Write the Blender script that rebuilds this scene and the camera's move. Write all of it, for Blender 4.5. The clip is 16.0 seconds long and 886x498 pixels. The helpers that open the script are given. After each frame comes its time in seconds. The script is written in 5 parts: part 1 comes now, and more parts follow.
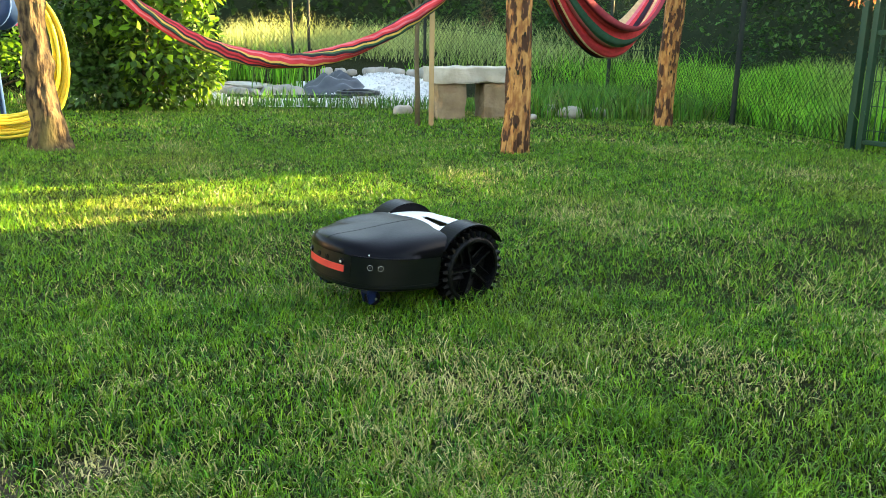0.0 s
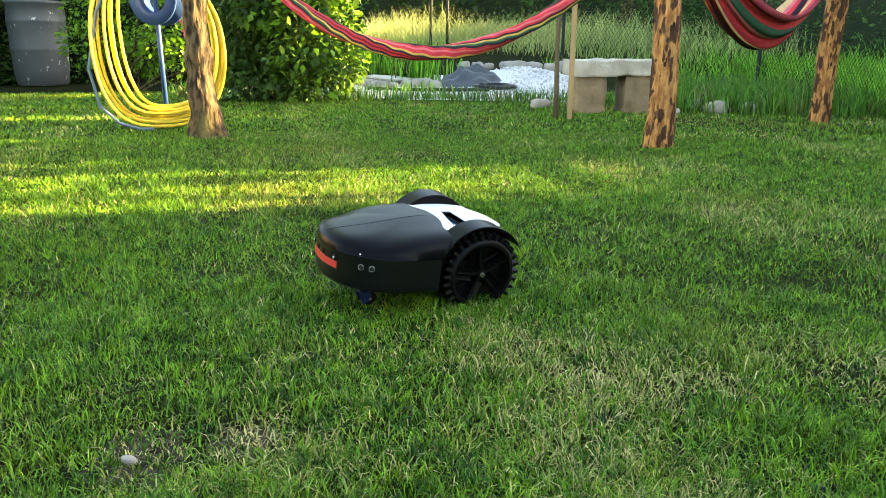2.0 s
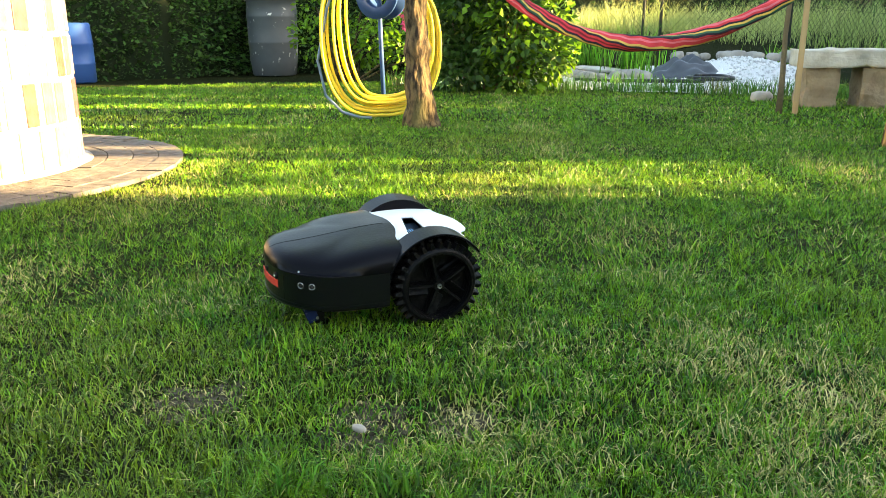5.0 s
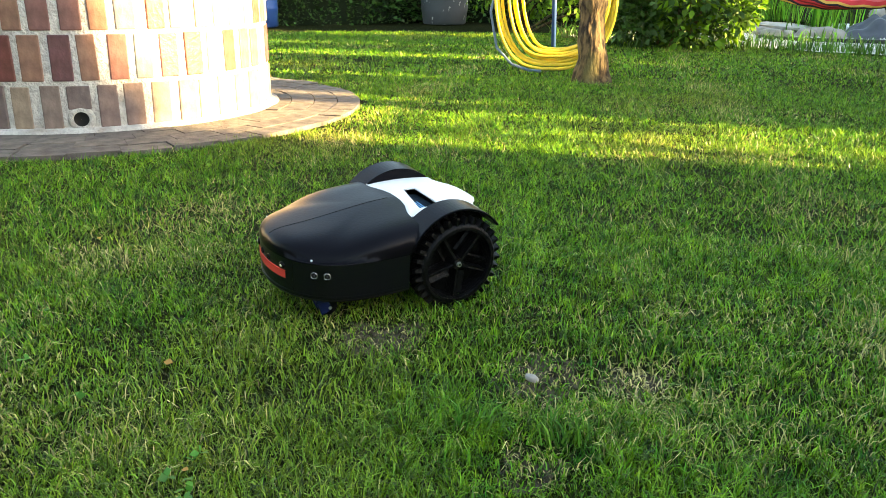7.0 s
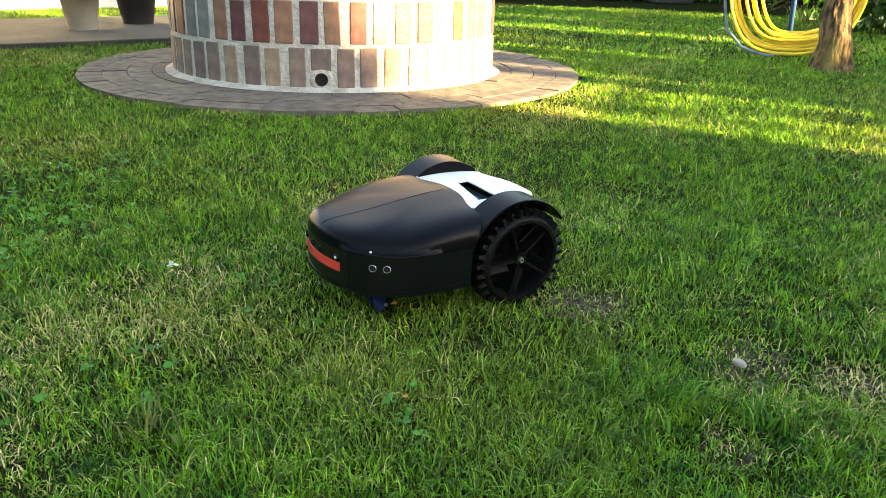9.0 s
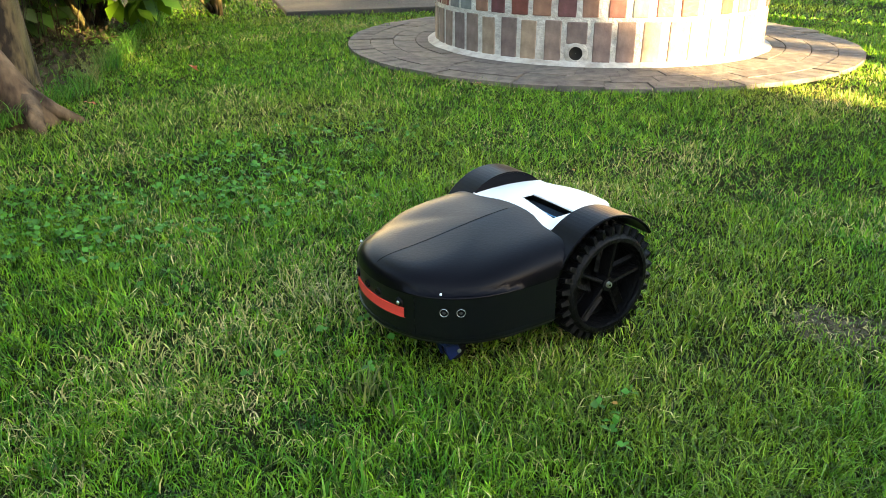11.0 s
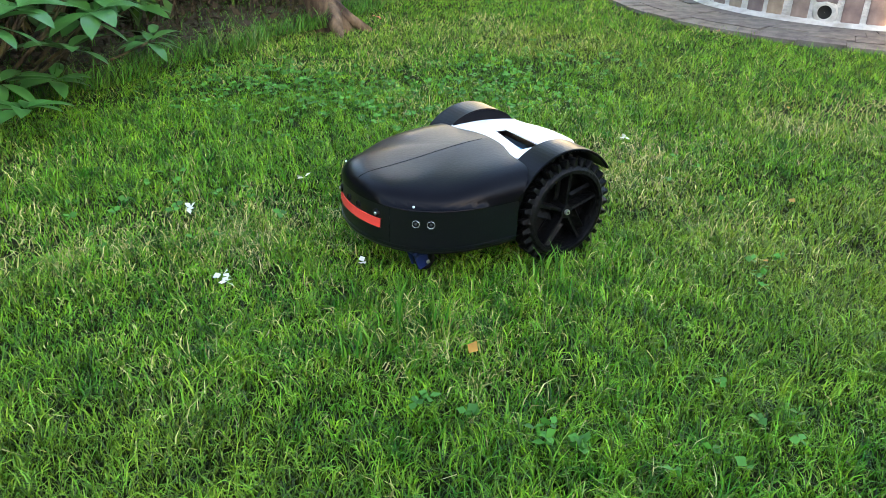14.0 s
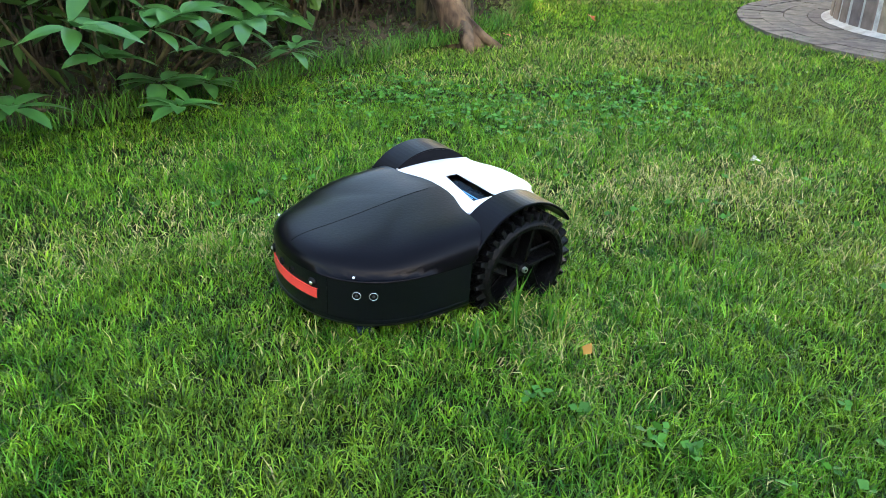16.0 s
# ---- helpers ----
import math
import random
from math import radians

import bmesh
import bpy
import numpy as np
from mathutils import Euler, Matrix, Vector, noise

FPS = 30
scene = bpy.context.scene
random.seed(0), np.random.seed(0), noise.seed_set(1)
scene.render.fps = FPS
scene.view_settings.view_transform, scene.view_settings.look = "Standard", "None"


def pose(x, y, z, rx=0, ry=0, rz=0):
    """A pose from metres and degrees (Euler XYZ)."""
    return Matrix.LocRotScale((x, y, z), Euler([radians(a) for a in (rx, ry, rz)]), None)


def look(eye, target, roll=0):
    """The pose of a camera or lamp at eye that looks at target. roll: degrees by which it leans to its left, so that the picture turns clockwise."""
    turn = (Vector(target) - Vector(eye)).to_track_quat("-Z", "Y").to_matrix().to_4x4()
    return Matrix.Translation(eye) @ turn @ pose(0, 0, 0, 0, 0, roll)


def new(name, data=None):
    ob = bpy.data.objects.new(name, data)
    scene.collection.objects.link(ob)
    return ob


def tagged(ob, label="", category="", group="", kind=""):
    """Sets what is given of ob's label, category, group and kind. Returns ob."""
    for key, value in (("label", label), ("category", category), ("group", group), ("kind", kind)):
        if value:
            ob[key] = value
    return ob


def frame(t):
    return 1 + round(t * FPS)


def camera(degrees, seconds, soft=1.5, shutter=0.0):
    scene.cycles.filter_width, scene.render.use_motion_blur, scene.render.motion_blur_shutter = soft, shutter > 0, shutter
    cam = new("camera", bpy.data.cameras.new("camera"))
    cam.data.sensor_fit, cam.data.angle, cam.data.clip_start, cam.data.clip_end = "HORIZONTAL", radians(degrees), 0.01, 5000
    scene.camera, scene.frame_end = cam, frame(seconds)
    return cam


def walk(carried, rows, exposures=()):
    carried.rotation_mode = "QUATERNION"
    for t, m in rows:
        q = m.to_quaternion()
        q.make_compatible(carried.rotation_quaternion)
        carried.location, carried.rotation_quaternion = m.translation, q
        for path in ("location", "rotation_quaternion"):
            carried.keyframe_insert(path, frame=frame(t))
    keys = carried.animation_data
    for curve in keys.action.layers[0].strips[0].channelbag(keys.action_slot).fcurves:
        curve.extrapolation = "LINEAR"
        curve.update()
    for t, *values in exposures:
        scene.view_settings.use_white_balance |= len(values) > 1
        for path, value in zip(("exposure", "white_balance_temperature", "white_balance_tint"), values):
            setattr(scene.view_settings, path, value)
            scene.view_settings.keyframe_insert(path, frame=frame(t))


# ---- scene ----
cam = camera(58.5, 16.0, soft=0.6)
PATH = [
    (0, (0.041, 0.010, 0.744), (-0.082, 1.556, 0.352), 0.6),
    (0.5, (0.025, 0.024, 0.734), (-0.152, 1.566, 0.343), 0.9),
    (1, (0.012, 0.042, 0.721), (-0.235, 1.574, 0.326), 0.8),
    (1.5, (-0.004, 0.029, 0.721), (-0.322, 1.546, 0.323), 0.5),
    (2, (-0.014, 0.022, 0.721), (-0.390, 1.523, 0.318), 0.3),
    (2.5, (-0.026, 0.016, 0.720), (-0.461, 1.500, 0.309), -0.1),
    (3, (-0.032, 0.018, 0.718), (-0.532, 1.477, 0.294), -0.4),
    (3.5, (-0.043, 0.015, 0.719), (-0.601, 1.454, 0.295), -0.4),
    (3.7, (-0.048, 0.011, 0.721), (-0.639, 1.435, 0.295), -0.5),
    (5.8, (-0.068, -0.044, 0.743), (-0.879, 1.262, 0.302), -0.0),
    (6, (-0.072, -0.055, 0.746), (-0.906, 1.233, 0.292), 0.0),
    (6.5, (-0.087, -0.072, 0.745), (-0.992, 1.162, 0.277), 0.1),
    (7, (-0.088, -0.091, 0.754), (-1.060, 1.071, 0.241), 0.5),
    (7.5, (-0.074, -0.122, 0.753), (-1.166, 0.915, 0.213), 0.8),
    (8, (-0.062, -0.139, 0.754), (-1.211, 0.832, 0.210), 1.3),
    (8.2, (-0.062, -0.146, 0.752), (-1.226, 0.806, 0.206), 1.3),
    (10.3, (-0.069, -0.209, 0.755), (-1.409, 0.442, 0.170), 1.2),
    (10.5, (-0.082, -0.207, 0.747), (-1.444, 0.395, 0.161), 0.9),
    (11, (-0.078, -0.130, 0.792), (-1.489, 0.286, 0.163), -0.2),
    (11.5, (-0.038, -0.065, 0.882), (-1.454, 0.193, 0.185), 2.0),
    (12, (0.018, -0.061, 0.874), (-1.394, 0.065, 0.131), 1.8),
    (12.5, (0.139, -0.082, 0.854), (-1.261, -0.054, 0.079), 1.1),
    (13, (0.248, -0.128, 0.824), (-1.148, -0.108, 0.042), 1.8),
    (13.5, (0.382, -0.196, 0.782), (-1.035, -0.186, 0.040), 1.7),
    (14, (0.450, -0.213, 0.786), (-0.984, -0.227, 0.076), 1.6),
    (14.5, (0.477, -0.213, 0.779), (-0.969, -0.273, 0.096), 1.6),
    (15, (0.489, -0.213, 0.773), (-0.956, -0.336, 0.096), 1.5),
    (15.5, (0.497, -0.217, 0.771), (-0.941, -0.408, 0.094), 1.2),
    (16, (0.506, -0.223, 0.766), (-0.924, -0.466, 0.090), 1.4),
]
walk(cam, [(t, look(eye, target, roll)) for t, eye, target, roll in PATH], exposures=[(0, 3.84, 7700, 9), (8, 3.66, 7700, 9), (10.5, 3.7, 7600, 8), (12.5, 4.02, 6900, 12), (16, 4.12, 6800, 13)])

# ---- light ----
SUN_AZ, SUN_EL = radians(25), radians(13)
world = bpy.data.worlds.new("sky")
scene.world = world
world.use_nodes = True
wn = world.node_tree.nodes
sky = wn.new("ShaderNodeTexSky")
sky.sky_type, sky.sun_disc = "NISHITA", False
sky.sun_elevation, sky.sun_rotation = SUN_EL, radians(65)
world.node_tree.links.new(sky.outputs[0], wn["Background"].inputs[0])
wn["Background"].inputs[1].default_value = 0.085
sun = new("sun", bpy.data.lights.new("sun", "SUN"))
sun.data.energy, sun.data.angle, sun.data.color = 5.0, radians(0.6), (1.0, 0.75, 0.4)
sun.matrix_world = look((20 * math.cos(SUN_AZ), 20 * math.sin(SUN_AZ), 20 * math.tan(SUN_EL)), (0, 0, 0))

# ---- materials ----
rng = np.random.default_rng(7)


def material(name, base, rough=0.7, metal=0.0, other=None, scale=8.0, detail=6.0, bump=0.0, bump_scale=60.0, island=0.0, hue=0.0, spread=0.5, spec=0.3, through_light=0.0, stretch=(1, 1, 1), tint=None):
    """A surface: base mixed with other by noise, tint by a coarser noise, island: brightness change from piece to piece."""
    m = bpy.data.materials.new(name)
    m.use_nodes = True
    nt = m.node_tree
    nd, ln = nt.nodes, nt.links
    b = nd["Principled BSDF"]
    b.inputs["Roughness"].default_value, b.inputs["Metallic"].default_value = rough, metal
    b.inputs["Specular IOR Level"].default_value = spec
    co = nd.new("ShaderNodeTexCoord")
    mp = nd.new("ShaderNodeMapping")
    mp.inputs["Scale"].default_value = stretch
    ln.new(co.outputs["Object"], mp.inputs[0])

    def noise_node(s, d=detail):
        n = nd.new("ShaderNodeTexNoise")
        n.inputs["Scale"].default_value, n.inputs["Detail"].default_value = s, d
        ln.new(mp.outputs[0], n.inputs["Vector"])
        return n

    def mixed(fac, a, c):
        x = nd.new("ShaderNodeMix")
        x.data_type = "RGBA"
        ln.new(fac, x.inputs[0])
        for v, s in ((a, x.inputs[6]), (c, x.inputs[7])):
            if isinstance(v, tuple):
                s.default_value = (*v, 1)
            else:
                ln.new(v, s)
        return x.outputs[2]

    def ramped(fac, lo, hi):
        r = nd.new("ShaderNodeMapRange")
        r.inputs[1].default_value, r.inputs[2].default_value = lo, hi
        ln.new(fac, r.inputs[0])
        return r.outputs[0]

    out = base
    if other is not None:
        out = mixed(ramped(noise_node(scale).outputs[0], 0.5 - spread / 2, 0.5 + spread / 2), base, other)
    if tint is not None:
        out = mixed(ramped(noise_node(tint[0], 3).outputs[0], tint[1], tint[2]), out if other is not None else base, tint[3])
    if island:
        g = nd.new("ShaderNodeNewGeometry")
        r = nd.new("ShaderNodeMapRange")
        r.inputs[3].default_value, r.inputs[4].default_value = 1 - island, 1 + island
        ln.new(g.outputs["Random Per Island"], r.inputs[0])
        h = nd.new("ShaderNodeHueSaturation")
        if isinstance(out, tuple):
            h.inputs["Color"].default_value = (*out, 1)
        else:
            ln.new(out, h.inputs["Color"])
        ln.new(r.outputs[0], h.inputs["Value"])
        if hue:
            f1, f2, f3 = (nd.new("ShaderNodeMath") for _ in range(3))
            f1.operation, f1.inputs[1].default_value = "MULTIPLY", 37.3
            f2.operation = "FRACT"
            f3.operation, f3.inputs[1].default_value, f3.inputs[2].default_value = "MULTIPLY_ADD", 2 * hue, 0.5 - hue
            ln.new(g.outputs["Random Per Island"], f1.inputs[0])
            ln.new(f1.outputs[0], f2.inputs[0])
            ln.new(f2.outputs[0], f3.inputs[0])
            ln.new(f3.outputs[0], h.inputs["Hue"])
        out = h.outputs[0]
    if isinstance(out, tuple):
        b.inputs["Base Color"].default_value = (*out, 1)
    else:
        ln.new(out, b.inputs["Base Color"])
    if bump:
        n = noise_node(bump_scale, 4)
        bp = nd.new("ShaderNodeBump")
        bp.inputs["Strength"].default_value, bp.inputs["Distance"].default_value = bump, 0.02
        ln.new(n.outputs[0], bp.inputs["Height"])
        ln.new(bp.outputs[0], b.inputs["Normal"])
    if through_light:
        tr = nd.new("ShaderNodeBsdfTranslucent")
        if isinstance(out, tuple):
            tr.inputs[0].default_value = (*out, 1)
        else:
            ln.new(out, tr.inputs[0])
        mx = nd.new("ShaderNodeMixShader")
        mx.inputs[0].default_value = through_light
        ln.new(b.outputs[0], mx.inputs[1])
        ln.new(tr.outputs[0], mx.inputs[2])
        ln.new(mx.outputs[0], nd["Material Output"].inputs[0])
    return m


M = {}
M["soil"] = material("soil", (0.026, 0.028, 0.010), 0.95, other=(0.010, 0.015, 0.003), scale=40, bump=0.9, bump_scale=120, spec=0.05, tint=(2.2, 0.6, 0.8, (0.04, 0.034, 0.02)))
M["grass"] = material("grass", (0.020, 0.112, 0.005), 0.36, other=(0.19, 0.36, 0.022), scale=13, island=0.92, hue=0.025, through_light=0.24, spec=0.3, spread=0.38, tint=(0.7, 0.52, 0.75, (0.19, 0.25, 0.03)))
M["dry"] = material("dry_grass", (0.68, 0.55, 0.27), 0.5, other=(0.36, 0.35, 0.08), scale=6, island=0.45, hue=0.015, through_light=0.2)
M["meadow"] = material("meadow_grass", (0.13, 0.38, 0.02), 0.5, other=(0.22, 0.46, 0.05), scale=6, island=0.8, hue=0.02, through_light=0.4, tint=(0.3, 0.5, 0.7, (0.32, 0.34, 0.12)))
M["pale_meadow"] = material("pale_meadow_grass", (0.3, 0.4, 0.1), 0.6, other=(0.45, 0.48, 0.2), scale=0.5, island=0.4, through_light=0.35)
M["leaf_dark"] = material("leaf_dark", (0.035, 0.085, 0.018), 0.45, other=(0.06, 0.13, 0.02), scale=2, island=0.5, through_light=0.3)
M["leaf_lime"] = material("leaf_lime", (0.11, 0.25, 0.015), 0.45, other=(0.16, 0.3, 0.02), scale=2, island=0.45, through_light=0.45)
M["hedge"] = material("hedge_leaf", (0.04, 0.105, 0.022), 0.55, other=(0.075, 0.165, 0.032), scale=1.5, island=0.65, hue=0.02, through_light=0.2, tint=(0.5, 0.6, 0.7, (0.15, 0.09, 0.05)))
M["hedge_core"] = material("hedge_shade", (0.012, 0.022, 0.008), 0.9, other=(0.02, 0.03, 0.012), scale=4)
M["rhodo"] = material("rhododendron_leaf", (0.04, 0.135, 0.028), 0.3, other=(0.065, 0.18, 0.036), scale=14, island=0.3, through_light=0.15)
M["maple"] = material("maple_leaf", (0.28, 0.09, 0.04), 0.5, other=(0.4, 0.16, 0.06), scale=5, island=0.4, through_light=0.4)
M["long_grass"] = material("long_grass", (0.045, 0.15, 0.014), 0.45, other=(0.11, 0.26, 0.03), scale=7, island=0.7, hue=0.025, through_light=0.25, tint=(2, 0.55, 0.7, (0.2, 0.19, 0.07)))
M["clover"] = material("clover_leaf", (0.055, 0.19, 0.022), 0.5, other=(0.08, 0.25, 0.035), scale=30, island=0.4, through_light=0.3)
M["bark"] = material("bark", (0.125, 0.09, 0.045), 0.9, other=(0.018, 0.012, 0.008), scale=26, bump=1.0, bump_scale=34, stretch=(1, 1, 0.35), spread=0.2, tint=(4, 0.55, 0.72, (0.15, 0.135, 0.045)))
M["post"] = material("peeled_log", (0.55, 0.27, 0.085), 0.65, other=(0.3, 0.115, 0.035), scale=30, detail=4, bump=1.0, bump_scale=44, stretch=(1, 1, 0.36), tint=(19, 0.5, 0.55, (0.07, 0.026, 0.011)), spread=0.2)
M["stake"] = material("pale_stake_wood", (0.5, 0.34, 0.17), 0.7, other=(0.4, 0.25, 0.12), scale=20, stretch=(1, 1, 0.1), bump=0.2)
M["twig"] = material("sapling_bark", (0.19, 0.14, 0.08), 0.85, other=(0.12, 0.09, 0.05), scale=30, bump=0.5)
M["stone"] = material("bench_stone", (0.62, 0.56, 0.46), 0.85, other=(0.4, 0.34, 0.26), scale=6, bump=1.0, bump_scale=18, tint=(2.5, 0.5, 0.7, (0.7, 0.66, 0.6)))
M["bench_leg"] = material("bench_block", (0.4, 0.29, 0.18), 0.9, other=(0.24, 0.16, 0.1), scale=7, bump=1.0, bump_scale=20)
M["bare"] = material("bare_earth", (0.12, 0.1, 0.07), 0.95, other=(0.02, 0.018, 0.01), scale=45, bump=1.0, bump_scale=120, spec=0.05, spread=0.3)
M["rock"] = material("pond_stone", (0.36, 0.32, 0.27), 0.85, other=(0.2, 0.175, 0.15), scale=5, bump=0.8, bump_scale=20, island=0.3)
M["gravel"] = material("white_gravel", (0.82, 0.8, 0.78), 0.85, other=(0.62, 0.6, 0.58), scale=60, bump=0.8, bump_scale=60, island=0.25)
M["liner"] = material("pond_liner", (0.06, 0.065, 0.075), 0.35, other=(0.1, 0.105, 0.12), scale=6, bump=0.3, bump_scale=10)
M["rubber_hose"] = material("black_hose", (0.015, 0.015, 0.018), 0.4, other=(0.03, 0.03, 0.03), scale=20)
M["yellow"] = material("yellow_hose", (0.78, 0.6, 0.06), 0.4, other=(0.7, 0.5, 0.05), scale=15)
M["blue"] = material("blue_paint", (0.03, 0.07, 0.2), 0.4, other=(0.02, 0.05, 0.13), scale=10)
M["bluegrey"] = material("blue_hose", (0.16, 0.22, 0.3), 0.45, other=(0.1, 0.15, 0.22), scale=12)
M["barrel"] = material("grey_plastic", (0.085, 0.095, 0.105), 0.5, other=(0.065, 0.075, 0.085), scale=5, tint=(9, 0.66, 0.7, (0.5, 0.5, 0.48)))
M["green_metal"] = material("green_powder_coat", (0.012, 0.045, 0.022), 0.45, other=(0.02, 0.055, 0.03), scale=20)
M["fence_wire"] = material("fence_wire", (0.014, 0.03, 0.02), 0.9, other=(0.022, 0.04, 0.028), scale=30, spec=0.05)
M["fence_post"] = material("fence_post", (0.016, 0.022, 0.02), 0.6, other=(0.03, 0.035, 0.03), scale=12, spec=0.15)
M["mortar"] = material("mortar", (0.62, 0.59, 0.54), 0.95, other=(0.4, 0.37, 0.33), scale=22, bump=1.0, bump_scale=50, tint=(5, 0.52, 0.7, (0.33, 0.29, 0.25)))
M["paving"] = material("paving_stone", (0.07, 0.065, 0.06), 0.9, other=(0.05, 0.047, 0.043), scale=8, bump=0.5, bump_scale=40, tint=(2, 0.5, 0.7, (0.09, 0.08, 0.065)))
M["pot"] = material("clay_pot", (0.5, 0.42, 0.33), 0.85, other=(0.42, 0.34, 0.26), scale=8, bump=0.2)
M["black_pot"] = material("black_pot", (0.02, 0.02, 0.022), 0.5, other=(0.035, 0.03, 0.03), scale=9)
M["render_wall"] = material("pale_render", (0.75, 0.73, 0.69), 0.9, other=(0.62, 0.6, 0.56), scale=2, bump=0.3, bump_scale=50)
M["petal"] = material("white_petal", (0.8, 0.78, 0.74), 0.6, other=(0.7, 0.66, 0.58), scale=40, through_light=0.3)
M["orange_leaf"] = material("fallen_leaf", (0.55, 0.3, 0.07), 0.6, other=(0.45, 0.2, 0.05), scale=40, through_light=0.3)
M["pink"] = material("pink_flower", (0.7, 0.05, 0.16), 0.5, other=(0.8, 0.12, 0.25), scale=20, through_light=0.3)
M["red_leaf"] = material("red_petal", (0.65, 0.12, 0.09), 0.6, other=(0.7, 0.25, 0.18), scale=30, through_light=0.3)
M["litter"] = material("leaf_litter", (0.06, 0.042, 0.022), 0.95, other=(0.025, 0.02, 0.012), scale=10, bump=0.8, bump_scale=40, tint=(3, 0.55, 0.75, (0.11, 0.09, 0.04)))
M["driftwood"] = material("weathered_wood", (0.2, 0.13, 0.075), 0.9, other=(0.035, 0.02, 0.012), scale=16, bump=1.0, bump_scale=30, stretch=(1, 1, 0.3), spread=0.3)
M["pipe_dark"] = material("pipe_shade", (0.008, 0.008, 0.008), 0.9, other=(0.015, 0.013, 0.01), scale=10)
# mower
M["shell"] = material("black_printed_plastic", (0.0022, 0.0018, 0.0030), 0.3, other=(0.0034, 0.0028, 0.0045), scale=7, bump=0.025, bump_scale=150, stretch=(1, 1, 6), spec=0.11)
M["band"] = material("black_band_plastic", (0.0016, 0.0016, 0.0036), 0.3, other=(0.003, 0.003, 0.006), scale=10, bump=0.06, bump_scale=160, stretch=(0.5, 0.5, 8), spec=0.42)
M["tyre"] = material("black_tyre", (0.0016, 0.0016, 0.002), 0.5, other=(0.003, 0.0028, 0.003), scale=25, bump=0.3, bump_scale=80, spec=0.16)
M["white"] = material("white_plastic", (0.82, 0.82, 0.82), 0.45, other=(0.76, 0.76, 0.76), scale=9, bump=0.05)
M["red"] = material("red_plastic", (0.75, 0.07, 0.05), 0.4, other=(0.65, 0.05, 0.04), scale=15)
M["steel"] = material("bright_steel", (0.75, 0.74, 0.7), 0.3, metal=0.9, other=(0.6, 0.6, 0.58), scale=40)
M["sensor_mesh"] = material("sensor_grille", (0.09, 0.09, 0.1), 0.5, metal=0.6, other=(0.05, 0.05, 0.06), scale=400)
M["screen"] = material("dark_screen", (0.03, 0.05, 0.07), 0.15, other=(0.02, 0.03, 0.04), scale=20)
M["cyan"] = material("cyan_sticker", (0.1, 0.35, 0.6), 0.4, other=(0.08, 0.28, 0.5), scale=30)
M["casterblue"] = material("blue_plastic", (0.006, 0.014, 0.075), 0.45, other=(0.004, 0.01, 0.05), scale=20)


def stripes(name, colours, scale, rough=0.9, zigzag=0.0):
    """Cloth woven in stripes of these colours, across the object's U coordinate."""
    m = material(name, colours[0], rough)
    nd, ln = m.node_tree.nodes, m.node_tree.links
    uv = nd.new("ShaderNodeUVMap")
    sep = nd.new("ShaderNodeSeparateXYZ")
    ln.new(uv.outputs[0], sep.inputs[0])
    mul = nd.new("ShaderNodeMath")
    mul.operation, mul.inputs[1].default_value = "MULTIPLY", scale
    if zigzag:
        vv = nd.new("ShaderNodeMath")
        vv.operation, vv.inputs[1].default_value = "MULTIPLY", 46
        ln.new(sep.outputs[1], vv.inputs[0])
        pp = nd.new("ShaderNodeMath")
        pp.operation, pp.inputs[1].default_value = "PINGPONG", 1
        ln.new(vv.outputs[0], pp.inputs[0])
        sc = nd.new("ShaderNodeMath")
        sc.operation, sc.inputs[1].default_value = "MULTIPLY_ADD", zigzag
        ln.new(pp.outputs[0], sc.inputs[0])
        ln.new(sep.outputs[0], sc.inputs[2])
        ln.new(sc.outputs[0], mul.inputs[0])
    else:
        ln.new(sep.outputs[0], mul.inputs[0])
    fr = nd.new("ShaderNodeMath")
    fr.operation = "FRACT"
    ln.new(mul.outputs[0], fr.inputs[0])
    rp = nd.new("ShaderNodeValToRGB")
    rp.color_ramp.interpolation = "CONSTANT"
    els = rp.color_ramp.elements
    while len(els) < len(colours):
        els.new(0.5)
    for i, c in enumerate(colours):
        els[i].position, els[i].color = i / len(colours), (*c, 1)
    ln.new(fr.outputs[0], rp.inputs[0])
    n = nd.new("ShaderNodeTexNoise")
    n.inputs["Scale"].default_value = 40
    hs = nd.new("ShaderNodeHueSaturation")
    mr = nd.new("ShaderNodeMapRange")
    mr.inputs[3].default_value, mr.inputs[4].default_value = 0.7, 1.3
    ln.new(n.outputs[0], mr.inputs[0])
    ln.new(mr.outputs[0], hs.inputs["Value"])
    ln.new(rp.outputs[0], hs.inputs["Color"])
    ln.new(hs.outputs[0], nd["Principled BSDF"].inputs["Base Color"])
    return m


RED, DARKRED, YEL, GRN, BLK, PNK, CRM = (0.6, 0.045, 0.06), (0.22, 0.02, 0.03), (0.6, 0.38, 0.09), (0.03, 0.1, 0.06), (0.03, 0.02, 0.03), (0.7, 0.16, 0.2), (0.62, 0.42, 0.22)
M["cloth_a"] = stripes("striped_cloth", [RED, RED, PNK, RED, BLK, YEL, GRN, BLK, RED, PNK, RED, RED, YEL, BLK, RED, DARKRED, RED, BLK, YEL, GRN, BLK, RED, PNK], 1.0, 0.9, 0.035)
M["cloth_b"] = stripes("striped_hammock_cloth", [DARKRED, RED, GRN, PNK, RED, CRM, DARKRED, BLK, RED, PNK, CRM, YEL], 1.0)


